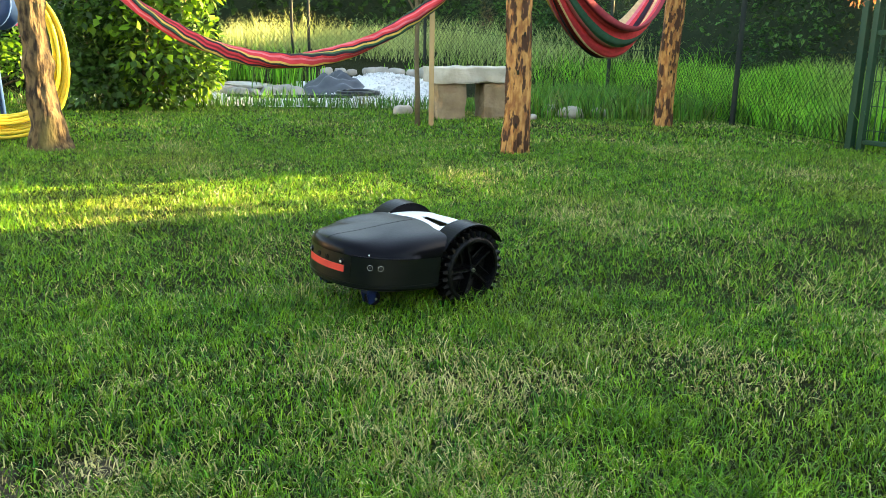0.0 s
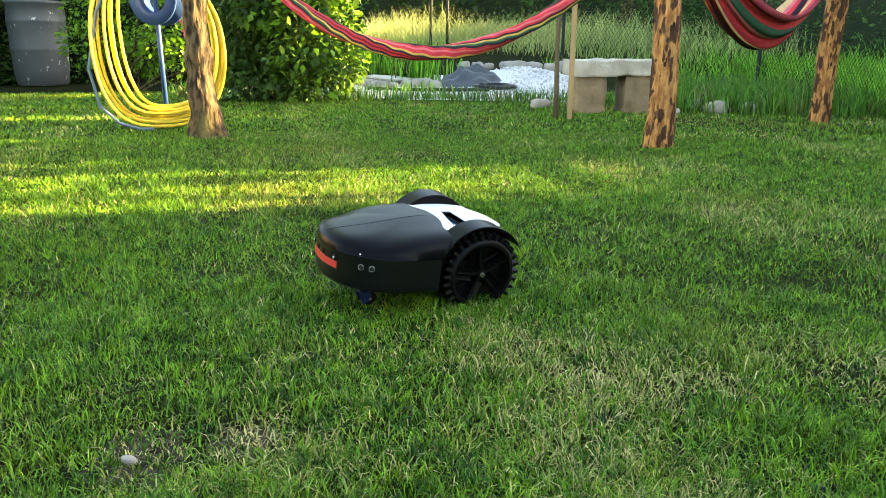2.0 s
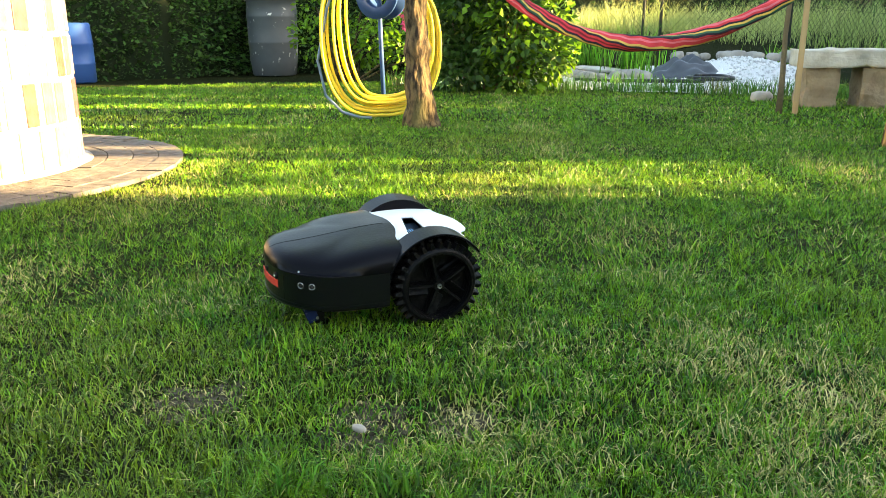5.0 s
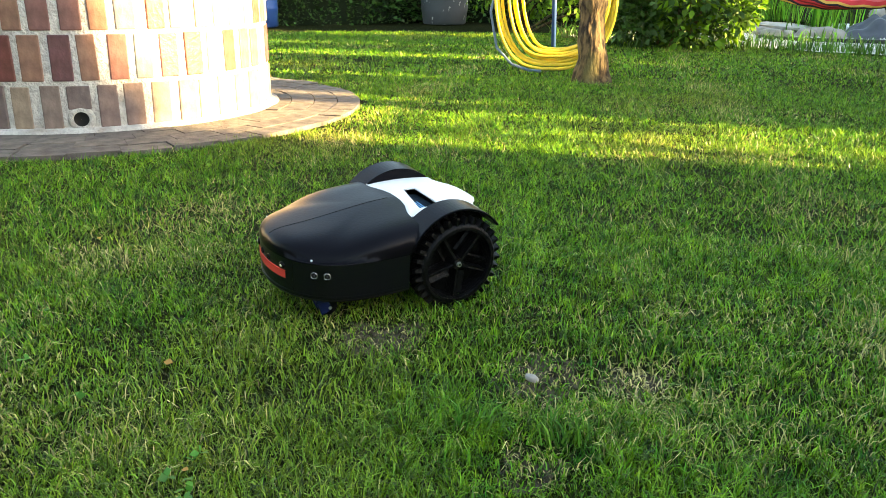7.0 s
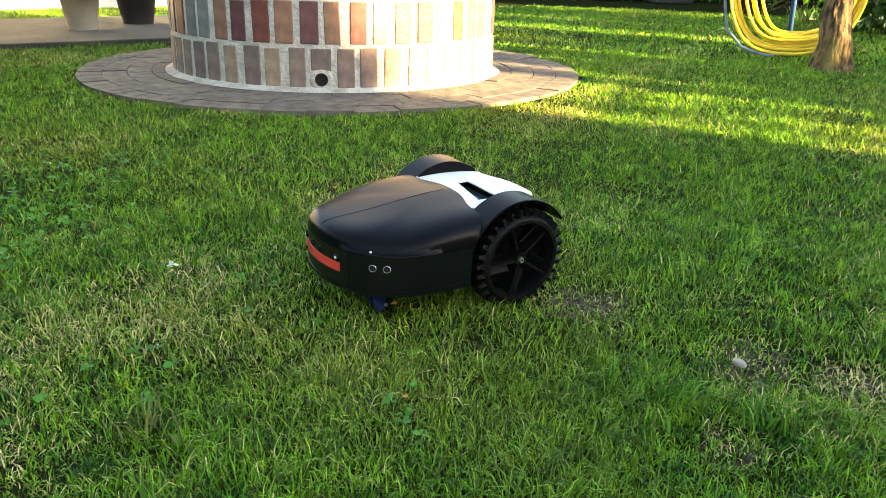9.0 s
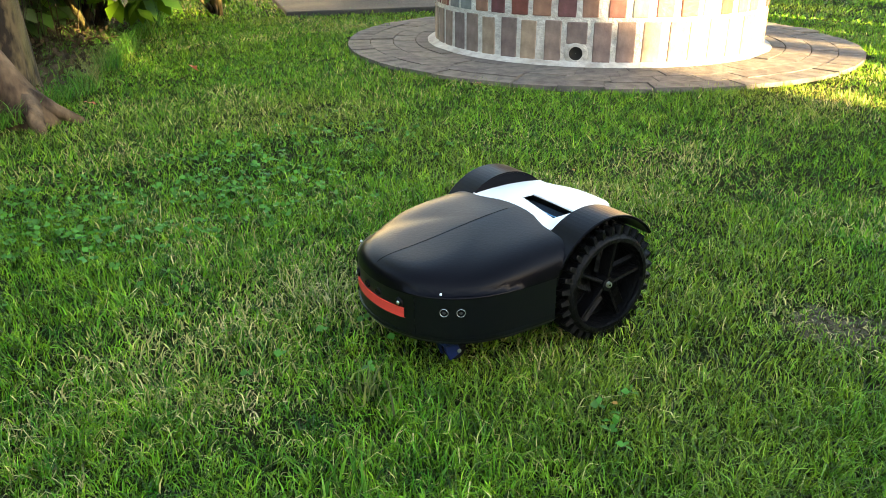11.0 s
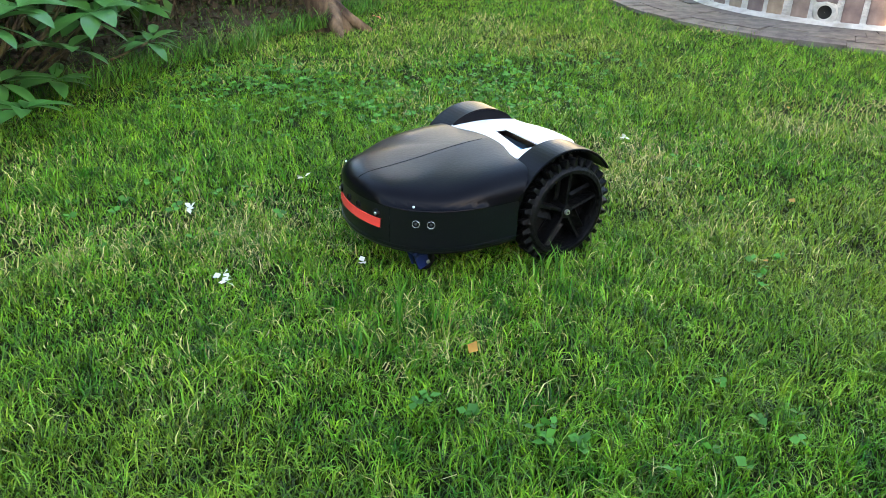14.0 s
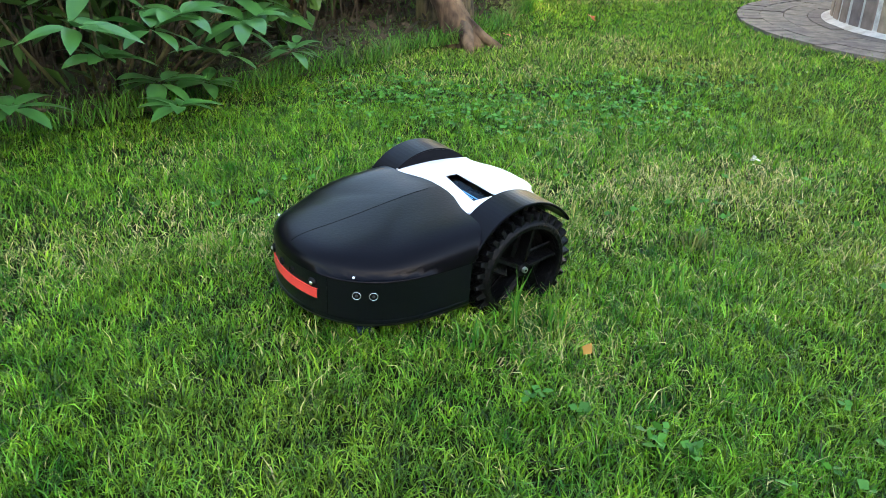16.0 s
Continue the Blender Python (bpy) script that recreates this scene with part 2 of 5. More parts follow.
# ---- building blocks ----
def tri_mesh(name, verts, tris):
    me = bpy.data.meshes.new(name)
    v, f = np.asarray(verts, np.float32), np.asarray(tris, np.int32)
    me.vertices.add(len(v))
    me.vertices.foreach_set("co", v.ravel())
    me.loops.add(3 * len(f))
    me.loops.foreach_set("vertex_index", f.ravel())
    me.polygons.add(len(f))
    me.polygons.foreach_set("loop_start", np.arange(len(f), dtype=np.int32) * 3)
    me.update(calc_edges=True)
    return me


def hold(name, me, mat, parent=None, label="", smooth=False, at=None):
    if mat is not None:
        me.materials.append(mat)
    if smooth:
        me.polygons.foreach_set("use_smooth", [True] * len(me.polygons))
    ob = new(name, me)
    if parent is not None:
        ob.parent = parent
    if label:
        ob["label"] = label
    if at is not None:
        ob.matrix_basis = at
    return ob


def part(name, bm, mat, parent=None, label="", smooth=False, at=None):
    me = bpy.data.meshes.new(name)
    bm.normal_update()
    bm.to_mesh(me)
    bm.free()
    return hold(name, me, mat, parent, label, smooth, at)


def grid_mesh(name, rows, closed=False, cap=False):
    """A sheet through rows of points; closed joins each row's end to its start."""
    n = len(rows[0])
    verts = [p for r in rows for p in r]
    faces = []
    for i in range(len(rows) - 1):
        for j in range(n if closed else n - 1):
            k = (j + 1) % n
            faces.append((i * n + j, i * n + k, (i + 1) * n + k, (i + 1) * n + j))
    if cap:
        faces.append(tuple(range(n))[::-1])
        faces.append(tuple(range((len(rows) - 1) * n, len(rows) * n)))
    me = bpy.data.meshes.new(name)
    me.from_pydata(verts, [], faces)
    me.update()
    return me


def tube(points, radii, sides=10, rough=0.0, seed=0):
    """Rings of points round a line, for grid_mesh(closed=True, cap=True)."""
    r = random.Random(seed)
    rows = []
    pts = [Vector(p) for p in points]
    for i, p in enumerate(pts):
        d = (pts[min(i + 1, len(pts) - 1)] - pts[max(i - 1, 0)]).normalized()
        u = d.cross(Vector((0.31, 0.95, 0.05))).normalized()
        w = d.cross(u)
        rad = radii[i] if not isinstance(radii, (int, float)) else radii
        rows.append([p + (u * math.cos(a) + w * math.sin(a)) * rad * (1 + rough * r.uniform(-1, 1)) for a in (2 * math.pi * k / sides for k in range(sides))])
    return rows


def pipe(name, points, radii, mat, parent=None, sides=10, rough=0.0, seed=0, label="", smooth=True):
    return hold(name, grid_mesh(name, tube(points, radii, sides, rough, seed), True, True), mat, parent, label, smooth)


def box(bm, x0, y0, z0, x1, y1, z1, bevel=0.0, m=None):
    vs = bmesh.ops.create_cube(bm, size=1)["verts"]
    for v in vs:
        v.co = Vector(((x0 + x1) / 2 + v.co.x * (x1 - x0), (y0 + y1) / 2 + v.co.y * (y1 - y0), (z0 + z1) / 2 + v.co.z * (z1 - z0)))
        if m is not None:
            v.co = m @ v.co
    if bevel:
        es = list({e for v in vs for e in v.link_edges})
        bmesh.ops.bevel(bm, geom=es, offset=bevel, segments=2, profile=0.5, affect="EDGES")
    return bm


def turned(profile, sides=32):
    """A surface turned about z through (radius, height) pairs."""
    return [[(r * math.cos(a), r * math.sin(a), z) for a in (2 * math.pi * k / sides for k in range(sides))] for r, z in profile]


def blades(xy, height, width, lean, z=0.0, g=None, way=None, plain=False):
    """Grass blades with a bend: five corners and three triangles each."""
    g = g or rng
    n = len(xy)
    a, b = g.uniform(0, 2 * np.pi, n), g.uniform(0, 2 * np.pi, n) if way is None else way
    side = np.stack([np.cos(a), np.sin(a), np.zeros(n)], 1) * (width / 2)[:, None]
    out = np.stack([np.cos(b), np.sin(b), np.zeros(n)], 1) * (height * lean)[:, None]
    base = np.concatenate([xy, np.full((n, 1), z) if np.isscalar(z) else z[:, None]], 1)
    up = np.stack([np.zeros(n), np.zeros(n), height], 1)
    if plain:
        v = np.stack([base - side, base + side, base + up * (1 - 0.3 * lean * lean)[:, None] + out], 1).reshape(-1, 3)
        return v, np.arange(3 * n).reshape(-1, 3)
    mid = base + up * 0.55 + out * 0.3
    tip = base + up * (1 - 0.3 * lean * lean)[:, None] + out
    v = np.stack([base - side, base + side, mid + side * 0.8, mid - side * 0.8, tip], 1).reshape(-1, 3)
    i = np.arange(n)[:, None] * 5
    t = np.concatenate([i + [0, 1, 2], i + [0, 2, 3], i + [3, 2, 4]], 1).reshape(-1, 3)
    return v, t


def leaves(pos, out, size, slim=0.5, g=None, droop=0.3):
    """Folded leaves at pos, pointing out: five corners and four triangles each."""
    g = g or rng
    n = len(pos)
    d = out + g.normal(0, 0.45, (n, 3))
    d[:, 2] -= droop * 0.5
    d /= np.linalg.norm(d, axis=1)[:, None] + 1e-9
    s = np.cross(d, g.normal(0, 1, (n, 3)) * 0.6 + [0, 0, 1.0])
    s /= np.linalg.norm(s, axis=1)[:, None] + 1e-9
    u = np.cross(s, d)
    L = size[:, None]
    p0 = pos
    p1 = pos + d * L * 0.45 + s * L * slim * 0.5 + u * L * 0.08
    p2 = pos + d * L * 0.45 - s * L * slim * 0.5 + u * L * 0.08
    pm = pos + d * L * 0.5
    p3 = pos + d * L - u * L * droop * 0.3
    v = np.stack([p0, p1, p2, pm, p3], 1).reshape(-1, 3)
    i = np.arange(n)[:, None] * 5
    t = np.concatenate([i + [0, 1, 3], i + [0, 3, 2], i + [1, 4, 3], i + [3, 4, 2]], 1).reshape(-1, 3)
    return v, t


def joined(*meshes):
    vs, ts, k = [], [], 0
    for v, t in meshes:
        vs.append(v)
        ts.append(np.asarray(t) + k)
        k += len(v)
    return np.concatenate(vs), np.concatenate(ts)


def clumps(centres, radii, count, size, g, slim=0.5, shell=0.55, droop=0.3):
    """Leaves spread through the outer part of uneven balls."""
    c = np.asarray(centres, float)
    r = np.asarray(radii, float)
    w = r.mean(1) ** 2 if r.ndim == 2 else r ** 2
    k = g.choice(len(c), count, p=w / w.sum())
    d = g.normal(0, 1, (count, 3))
    d /= np.linalg.norm(d, axis=1)[:, None]
    rad = r[k] if r.ndim == 2 else r[k][:, None]
    pos = c[k] + d * rad * g.uniform(shell, 1.05, (count, 1))
    keep = pos[:, 2] > 0.03
    pos, d = pos[keep], d[keep]
    return leaves(pos, d, size * g.uniform(0.6, 1.3, len(pos)), slim, g, droop)


def empty(name, m=None):
    ob = new(name)
    if m is not None:
        ob.matrix_basis = m
    return ob


# ---- the large structure ----
WELL = (-4.96, 2.36)
WELL_R, APRON_R = 1.05, 1.63
WORN = [(-1.22, 1.07, 0.17), (-0.88, 1.15, 0.16), (-0.69, 0.86, 0.1), (-0.71, 1.26, 0.12)]
BARE = WORN + [(-1.12, 1.36, 0.14), (0.65, 1.8, 0.22), (0.14, 1.7, 0.14), (-1.45, 5.0, 0.3)]


def rise(x, y):
    """Height of the ground: flat lawn, a bank behind the pond."""
    s = np.clip((np.asarray(y, float) - 12.5) / 8, 0, 1)
    return 0.75 * s * s * (3 - 2 * s) - 0.0 * np.asarray(x)


def ground():
    xs = np.concatenate([[-2000, -300, -60, -25], np.linspace(-14, 14, 71), [25, 60, 300, 2000]])
    ys = np.concatenate([[-2000, -300, -60, -20], np.linspace(-6, 30, 91), [60, 300, 2000]])
    rows = []
    for y in ys:
        rows.append([(x, y, float(rise(x, y)) + (0.012 * noise.noise((x * 0.8, y * 0.8, 3)) if abs(x) < 14 and -6 <= y <= 30 else 0) - 0.012) for x in xs])
    return tagged(hold("ground", grid_mesh("ground", rows), M["soil"], smooth=True), "lawn soil with thin green thatch and bare patches", "ground", kind="structure")


ground()


def bare_patches():
    """Worn spots of the lawn: thin uneven sheets of dry pale earth."""
    for k, (bx, by, br) in enumerate(WORN):
        rows = []
        for q in (0.02, 0.35, 0.7, 0.9, 1.0):
            row = []
            for j in range(28):
                a = 2 * math.pi * j / 28
                r = br * q * (0.62 + 0.42 * noise.noise((math.cos(a) * 1.7 + k * 3, math.sin(a) * 1.7, k)))
                x, y = bx + r * math.cos(a), by + r * math.sin(a)
                row.append((x, y, 0.012 * noise.noise((x * 0.8, y * 0.8, 3)) - 0.012 + 0.006 * (1 - q ** 4) - 0.001 + 0.003 * noise.noise((x * 22, y * 22, 1)) * (1 - q)))
            rows.append(row)
        tagged(hold("bare_earth", grid_mesh("bare_earth", rows, True), M["bare"], smooth=True), "worn patch of dry grey-brown earth in the lawn", "ground", kind="structure")


bare_patches()


def soft(x, y, f, seed=0.0):
    """A cheap smooth noise between 0 and 1."""
    return 0.5 + 0.25 * (np.sin(f * (x * 1.3 + y * 0.7) + seed) + np.sin(f * (1.7 * y - 0.9 * x) + 2.1 * seed + 1) * np.cos(f * 0.6 * x + seed))


def bed_edge(x):
    """The front edge of the shrub bed, as y over x."""
    return np.interp(x, [-12, -6, -3.9, -2.7, -1.9, -1.2, 0.5, 4], [0.0, -0.55, -0.75, -1.35, -1.75, -2.3, -3.4, -4.0])


def on_lawn(x, y):
    r = np.hypot(x - WELL[0], y - WELL[1])
    ok = (r > APRON_R - 0.02 + 0.045 * np.sin(9 * np.arctan2(y - WELL[1], x - WELL[0])) + 0.03 * np.sin(31 * np.arctan2(y - WELL[1], x - WELL[0]))) & (y > bed_edge(x) - 0.26 - 0.1 * np.sin(x * 7.0))
    pond = (y > 10.15 + 0.12 * np.sin(3 * x)) & (x > -6.2) & (x < -1.0)
    return ok & ~pond & (y < 13)


def lawn():
    green, straw = [], []
    a0, a1 = radians(90 - 36), radians(90 + 168)
    for r0, r1, per, h, w in ((0.3, 1.5, 46000, 0.0245, 0.0024), (1.5, 2.6, 24500, 0.025, 0.0028), (2.6, 4.4, 12500, 0.026, 0.0040), (4.4, 7, 8600, 0.025, 0.0054), (7, 13, 2350, 0.028, 0.0116)):
        n = int(per * (a1 - a0) / 2 * (r1 * r1 - r0 * r0))
        r, a = np.sqrt(rng.uniform(r0 * r0, r1 * r1, n)), rng.uniform(a0, a1, n)
        group = 8
        m = n // group
        cx, cy = 0.1 + r[:m] * np.cos(a[:m]), -0.1 + r[:m] * np.sin(a[:m])
        own = rng.integers(0, m, n)
        spread = (0.009 + 0.012 * r0) * rng.uniform(0.6, 1.6, m)[own]
        ox, oy = rng.normal(0, 1, n) * spread, rng.normal(0, 1, n) * spread
        x, y = cx[own] + ox, cy[own] + oy
        way = np.arctan2(oy, ox) + rng.normal(0, 0.9, n)
        vigour = rng.uniform(0.6, 1.4, m)[own]
        keep = on_lawn(x, y)
        patch = soft(x, y, 2.3) * 0.6 + soft(x, y, 6.1, 2.0) * 0.4
        bare = np.zeros(n)
        for bx, by, br in BARE:
            bare = np.maximum(bare, np.clip(1.25 - np.hypot(x - bx, y - by) / br + 0.5 * (soft(x, y, 17, 1) - 0.5), 0, 1))
        keep &= rng.uniform(0, 1, n) > 0.28 * bare
        tall = 0.65 + 0.7 * soft(x, y, 9.0, 0.7) + 0.35 * (soft(x, y, 3.1, 4.0) - 0.5)
        dry = 0.55 * rng.uniform(0, 1, n) + 0.45 * rng.uniform(0, 1, m)[own] < np.clip(0.05 - 0.03 * (r0 > 4) + 0.125 + 0.03 * (x < -0.6) * (y < 1.2) + 0.8 * (patch - 0.55) + 0.3 * bare + 0.08 * (x > -0.2), 0.08, 0.7)
        hh = h * vigour * tall * rng.uniform(0.55, 1.45, n) * np.where(dry, 0.97, 1.0) * (1 - 0.4 * bare)
        ww = w * rng.uniform(0.7, 1.4, n)
        lean = rng.uniform(0.2, 1.45, n)
        for sel, out in ((keep & ~dry, green), (keep & dry, straw)):
            out.append(blades(np.stack([x, y], 1)[sel], hh[sel], ww[sel], lean[sel] * (1 if out is green else 1.3), -0.012, None, way[sel], r0 > 2))
    # the part of the lawn behind the path, thinner
    n = 60000
    r, a = np.sqrt(rng.uniform(0.09, 30, n)), rng.uniform(a1, a0 + 2 * np.pi, n)
    x, y = 0.1 + r * np.cos(a), -0.1 + r * np.sin(a)
    k = on_lawn(x, y)
    green.append(blades(np.stack([x, y], 1)[k], rng.uniform(0.02, 0.045, k.sum()), np.full(k.sum(), 0.011), rng.uniform(0.15, 1.1, k.sum()), -0.012, None, None, True))
    tagged(hold("lawn_grass", tri_mesh("lawn_grass", *joined(*green)), M["grass"]), "short mown green lawn grass", "grass", kind="stuff")
    tagged(hold("dry_grass", tri_mesh("dry_grass", *joined(*straw)), M["dry"]), "straw coloured dry blades among the lawn", "grass", kind="stuff")


def meadow():
    n = 135000
    x, y = rng.uniform(-16, 12, n), rng.uniform(6.6, 27, n)
    x[:70000], y[:70000] = rng.uniform(1.5, 7, 70000), rng.uniform(6.6, 14, 70000)
    fence_x = np.interp(y, [6, 8.73, 13, 17, 18.5], [2.95, 2.42, 1.6, -1.7, -9])
    keep = (x > fence_x + 0.1) | (y > 18.6)
    keep &= rng.uniform(0, 1, n) < np.clip(1.5 - y / 24, 0.3, 1)
    x, y = x[keep], y[keep]
    n = len(x)
    h = 0.42 * (0.5 + soft(x, y, 1.2)) * rng.uniform(0.5, 1.3, n) * np.where(y > 17, 1.5, 1.0)
    for near, mat, label in ((True, "meadow", "tall uncut green meadow grass behind the fence"), (False, "pale_meadow", "tall pale flowering meadow grass beyond the pond")):
        k = (y < 16.5) == near
        v, t = blades(np.stack([x, y], 1)[k], h[k], rng.uniform(0.011, 0.024, k.sum()), rng.uniform(0.1, 0.7, k.sum()), rise(x, y)[k] - 0.02)
        tagged(hold("meadow_grass", tri_mesh("meadow_grass", v, t), M[mat]), label, "grass", kind="stuff")


def apron():
    """Round paved collar of the well: flat setts in rings on a bed."""
    base = hold("pavement", grid_mesh("pavement", [[(r * math.cos(a), r * math.sin(a), z) for a in (2 * math.pi * k / 72 for k in range(72))] for r, z in ((0.9, 0.004), (APRON_R - 0.03, 0.004), (APRON_R, -0.03))], True), M["bare"])
    base.matrix_basis = pose(*WELL, 0)
    tagged(base, "round collar of worn grey paving round the brick well", "pavement", kind="structure")
    r = random.Random(5)
    for ring in range(4):
        r0, r1 = 1.04 + ring * 0.148, 1.04 + ring * 0.148 + 0.142
        count = int(2 * math.pi * r0 / 0.21)
        da = 2 * math.pi / count - 0.004 / r0
        bm = bmesh.new()
        pts = []
        for z in (-0.02, 0.012):
            for rad in (r0, r1):
                for a in (-da / 2, 0, da / 2):
                    pts.append(bm.verts.new((rad * math.cos(a), rad * math.sin(a), z + (-0.0015 if a else 0))))
        q = pts
        for f in ((6, 7, 10, 9), (7, 8, 11, 10), (0, 1, 7, 6), (1, 2, 8, 7), (4, 3, 9, 10), (5, 4, 10, 11), (3, 0, 6, 9), (2, 5, 11, 8)):
            bm.faces.new([q[k] for k in f][::-1])
        bmesh.ops.recalc_face_normals(bm, faces=bm.faces)
        me = bpy.data.meshes.new("paver")
        bm.to_mesh(me)
        bm.free()
        me.materials.append(M["paver"])
        for k in range(count):
            ob = new("paver", me)
            ob.parent = base
            ob.matrix_basis = pose(0, 0, r.uniform(-0.001, 0.0015), r.uniform(-0.15, 0.15), r.uniform(-0.15, 0.15), 360 * (k + 0.5 * (ring % 2)) / count)


def piece_material(name, colours, rough=0.85, bump=0.5):
    """Pieces that each take one of these colours, with stains."""
    m = material(name, colours[0], rough, bump=bump, bump_scale=50)
    nd, ln = m.node_tree.nodes, m.node_tree.links
    oi = nd.new("ShaderNodeObjectInfo")
    rp = nd.new("ShaderNodeValToRGB")
    rp.color_ramp.interpolation = "CONSTANT"
    els = rp.color_ramp.elements
    while len(els) < len(colours):
        els.new(0.5)
    for i, c in enumerate(colours):
        els[i].position, els[i].color = i / len(colours), (*c, 1)
    ln.new(oi.outputs["Random"], rp.inputs[0])
    tc = nd.new("ShaderNodeTexCoord")
    n = nd.new("ShaderNodeTexNoise")
    n.inputs["Scale"].default_value, n.inputs["Detail"].default_value = 14, 8
    ln.new(tc.outputs["Object"], n.inputs["Vector"])
    mr = nd.new("ShaderNodeMapRange")
    mr.inputs[1].default_value, mr.inputs[2].default_value = 0.3, 0.7
    mr.inputs[3].default_value, mr.inputs[4].default_value = 0.65, 1.3
    ln.new(n.outputs[0], mr.inputs[0])
    hs = nd.new("ShaderNodeHueSaturation")
    ln.new(rp.outputs[0], hs.inputs["Color"])
    ln.new(mr.outputs[0], hs.inputs["Value"])
    ln.new(hs.outputs[0], nd["Principled BSDF"].inputs["Base Color"])
    return m


M["paver"] = piece_material("paver_stone", [(0.135, 0.118, 0.104), (0.12, 0.105, 0.095), (0.15, 0.13, 0.112), (0.128, 0.112, 0.098)], 0.9)
M["brick_low"] = piece_material("buff_brown_brick", [(0.22, 0.16, 0.135), (0.18, 0.135, 0.125), (0.3, 0.22, 0.16), (0.17, 0.125, 0.115), (0.26, 0.2, 0.16), (0.2, 0.14, 0.125)], 0.7, 0.25)
M["brick_up"] = piece_material("glazed_red_and_grey_brick", [(0.17, 0.06, 0.05), (0.15, 0.155, 0.16), (0.13, 0.055, 0.06), (0.19, 0.2, 0.2), (0.26, 0.14, 0.10), (0.14, 0.135, 0.15), (0.2, 0.095, 0.085), (0.34, 0.24, 0.19)], 0.4, 0.18)


def well():
    top = empty("brick_well", pose(*WELL, 0))
    tagged(top, "round brick well of red, grey and buff bricks", "well")
    H = 0.245
    hold("mortar_core", grid_mesh("mortar_core", turned([(WELL_R - 0.003, -0.02), (WELL_R - 0.003, 5 * H + 0.03), (WELL_R - 0.22, 5 * H + 0.03), (WELL_R - 0.22, 0.2), (0.01, 0.2)], 96), True), M["mortar"], top, "pale rough mortar", True)
    hold("mortar_foot", grid_mesh("mortar_foot", turned([(WELL_R + 0.055, 0.012), (WELL_R + 0.03, 0.024), (WELL_R - 0.02, 0.04)], 96), True), M["mortar"], top, "white mortar fillet at the foot", True)
    r = random.Random(11)
    count = 49
    for row in range(5):
        bm = bmesh.new()
        wide = 0.0505
        box(bm, WELL_R - 0.06, -wide, 0, WELL_R + 0.006, wide, H - 0.022, 0.006)
        for v in bm.verts:
            v.co.x += -0.004 * (v.co.y / wide) ** 2
        me = bpy.data.meshes.new("brick")
        bm.to_mesh(me)
        bm.free()
        me.materials.append(M["brick_low"] if row == 0 else M["brick_up"])
        for k in range(count):
            if row == 0 and k == 0:
                continue
            ob = new("brick", me)
            ob.parent = top
            ob.matrix_basis = pose(0, 0, row * H + 0.02, r.uniform(-1.2, 1.2), 0, -32 + (k + 0.5 * (row % 2)) * 360 / count + r.uniform(-0.5, 0.5)) @ Matrix.Diagonal((1 + r.uniform(-0.002, 0.002), r.uniform(0.86, 1.04), r.uniform(0.97, 1.02), 1))
    # the drain mouth in the lowest course
    m = pose(0, 0, 0, 0, 0, -32) @ pose(WELL_R - 0.005, 0, 0.075, 0, 90, 0)
    bm = bmesh.new()
    box(bm, WELL_R - 0.06, -0.055, 0.125, WELL_R + 0.004, 0.055, H - 0.004, 0.005)
    part("cut_brick", bm, M["brick_low"], top, at=pose(0, 0, 0, 0, 0, -32))
    hold("drain_pipe", grid_mesh("drain_pipe", turned([(0.037, -0.1), (0.037, 0.01), (0.042, 0.0125), (0.056, 0.010), (0.066, 0.002), (0.07, -0.05)], 24), True), M["mortar"], top, "round drain mouth", True, m)
    # shallow near-black cup on the core, painted as the shade of a deep hole
    hold("drain_inside", grid_mesh("drain_inside", turned([(0.0365, 0.0095), (0.0365, 0.0045), (0.001, 0.0045)], 24), True), M["pipe_dark"], top, "near-black disc painted for the shade in the drain", True, m)


def pond():
    r = random.Random(3)
    rows = []
    for y in np.linspace(10.1, 14.6, 16):
        rows.append([(x, y + 0.12 * math.sin(3 * x), float(rise(x, y)) + 0.006 + 0.03 * noise.noise((x * 1.5, y * 1.5, 0)) + 0.28 * math.exp(-((x + 2.1) / 0.9) ** 2 - ((y - 13.6) / 0.9) ** 2)) for x in np.linspace(-6.4, -0.9, 30)])
    g = hold("gravel_bed", grid_mesh("gravel_bed", rows), M["gravel"], smooth=True)
    tagged(g, "bed of white gravel beside the garden pond", "gravel", kind="structure")
    # loose pebbles
    n = 5000
    x, y = rng.uniform(-6.2, -1.0, n), rng.uniform(10.25, 14.2, n)
    z = rise(x, y) + 0.28 * np.exp(-((x + 2.1) / 0.9) ** 2 - ((y - 13.6) / 0.9) ** 2) + 0.012
    s = rng.uniform(0.012, 0.03, n)
    base = np.array([[1, 0, 0], [-0.6, 0.9, 0], [-0.6, -0.8, 0.1], [0, 0.1, 0.9], [0.1, 0, -0.6]])
    v = (base[None] * s[:, None, None] * rng.uniform(0.7, 1.3, (n, 5, 1)) + np.stack([x, y, z], 1)[:, None]).reshape(-1, 3)
    i = np.arange(n)[:, None] * 5
    t = np.concatenate([i + [0, 1, 3], i + [1, 2, 3], i + [2, 0, 3], i + [1, 0, 4], i + [2, 1, 4], i + [0, 2, 4]], 1).reshape(-1, 3)
    tagged(hold("gravel", tri_mesh("gravel", v, t), M["gravel"]), "loose white pebbles", "gravel", kind="stuff")
    w = material("pond_water", (0.02, 0.03, 0.02), 0.05, other=(0.03, 0.045, 0.025), scale=1.0, bump=0.03, bump_scale=6)
    rows = [[(x, y, float(rise(0, 14.0)) - 0.12 + 0.25) for x in (-8.5, -5.5, -3.9)] for y in (13.4, 15, 17)]
    tagged(hold("water", grid_mesh("water", rows), w), "dark still pond water", "water", kind="structure")


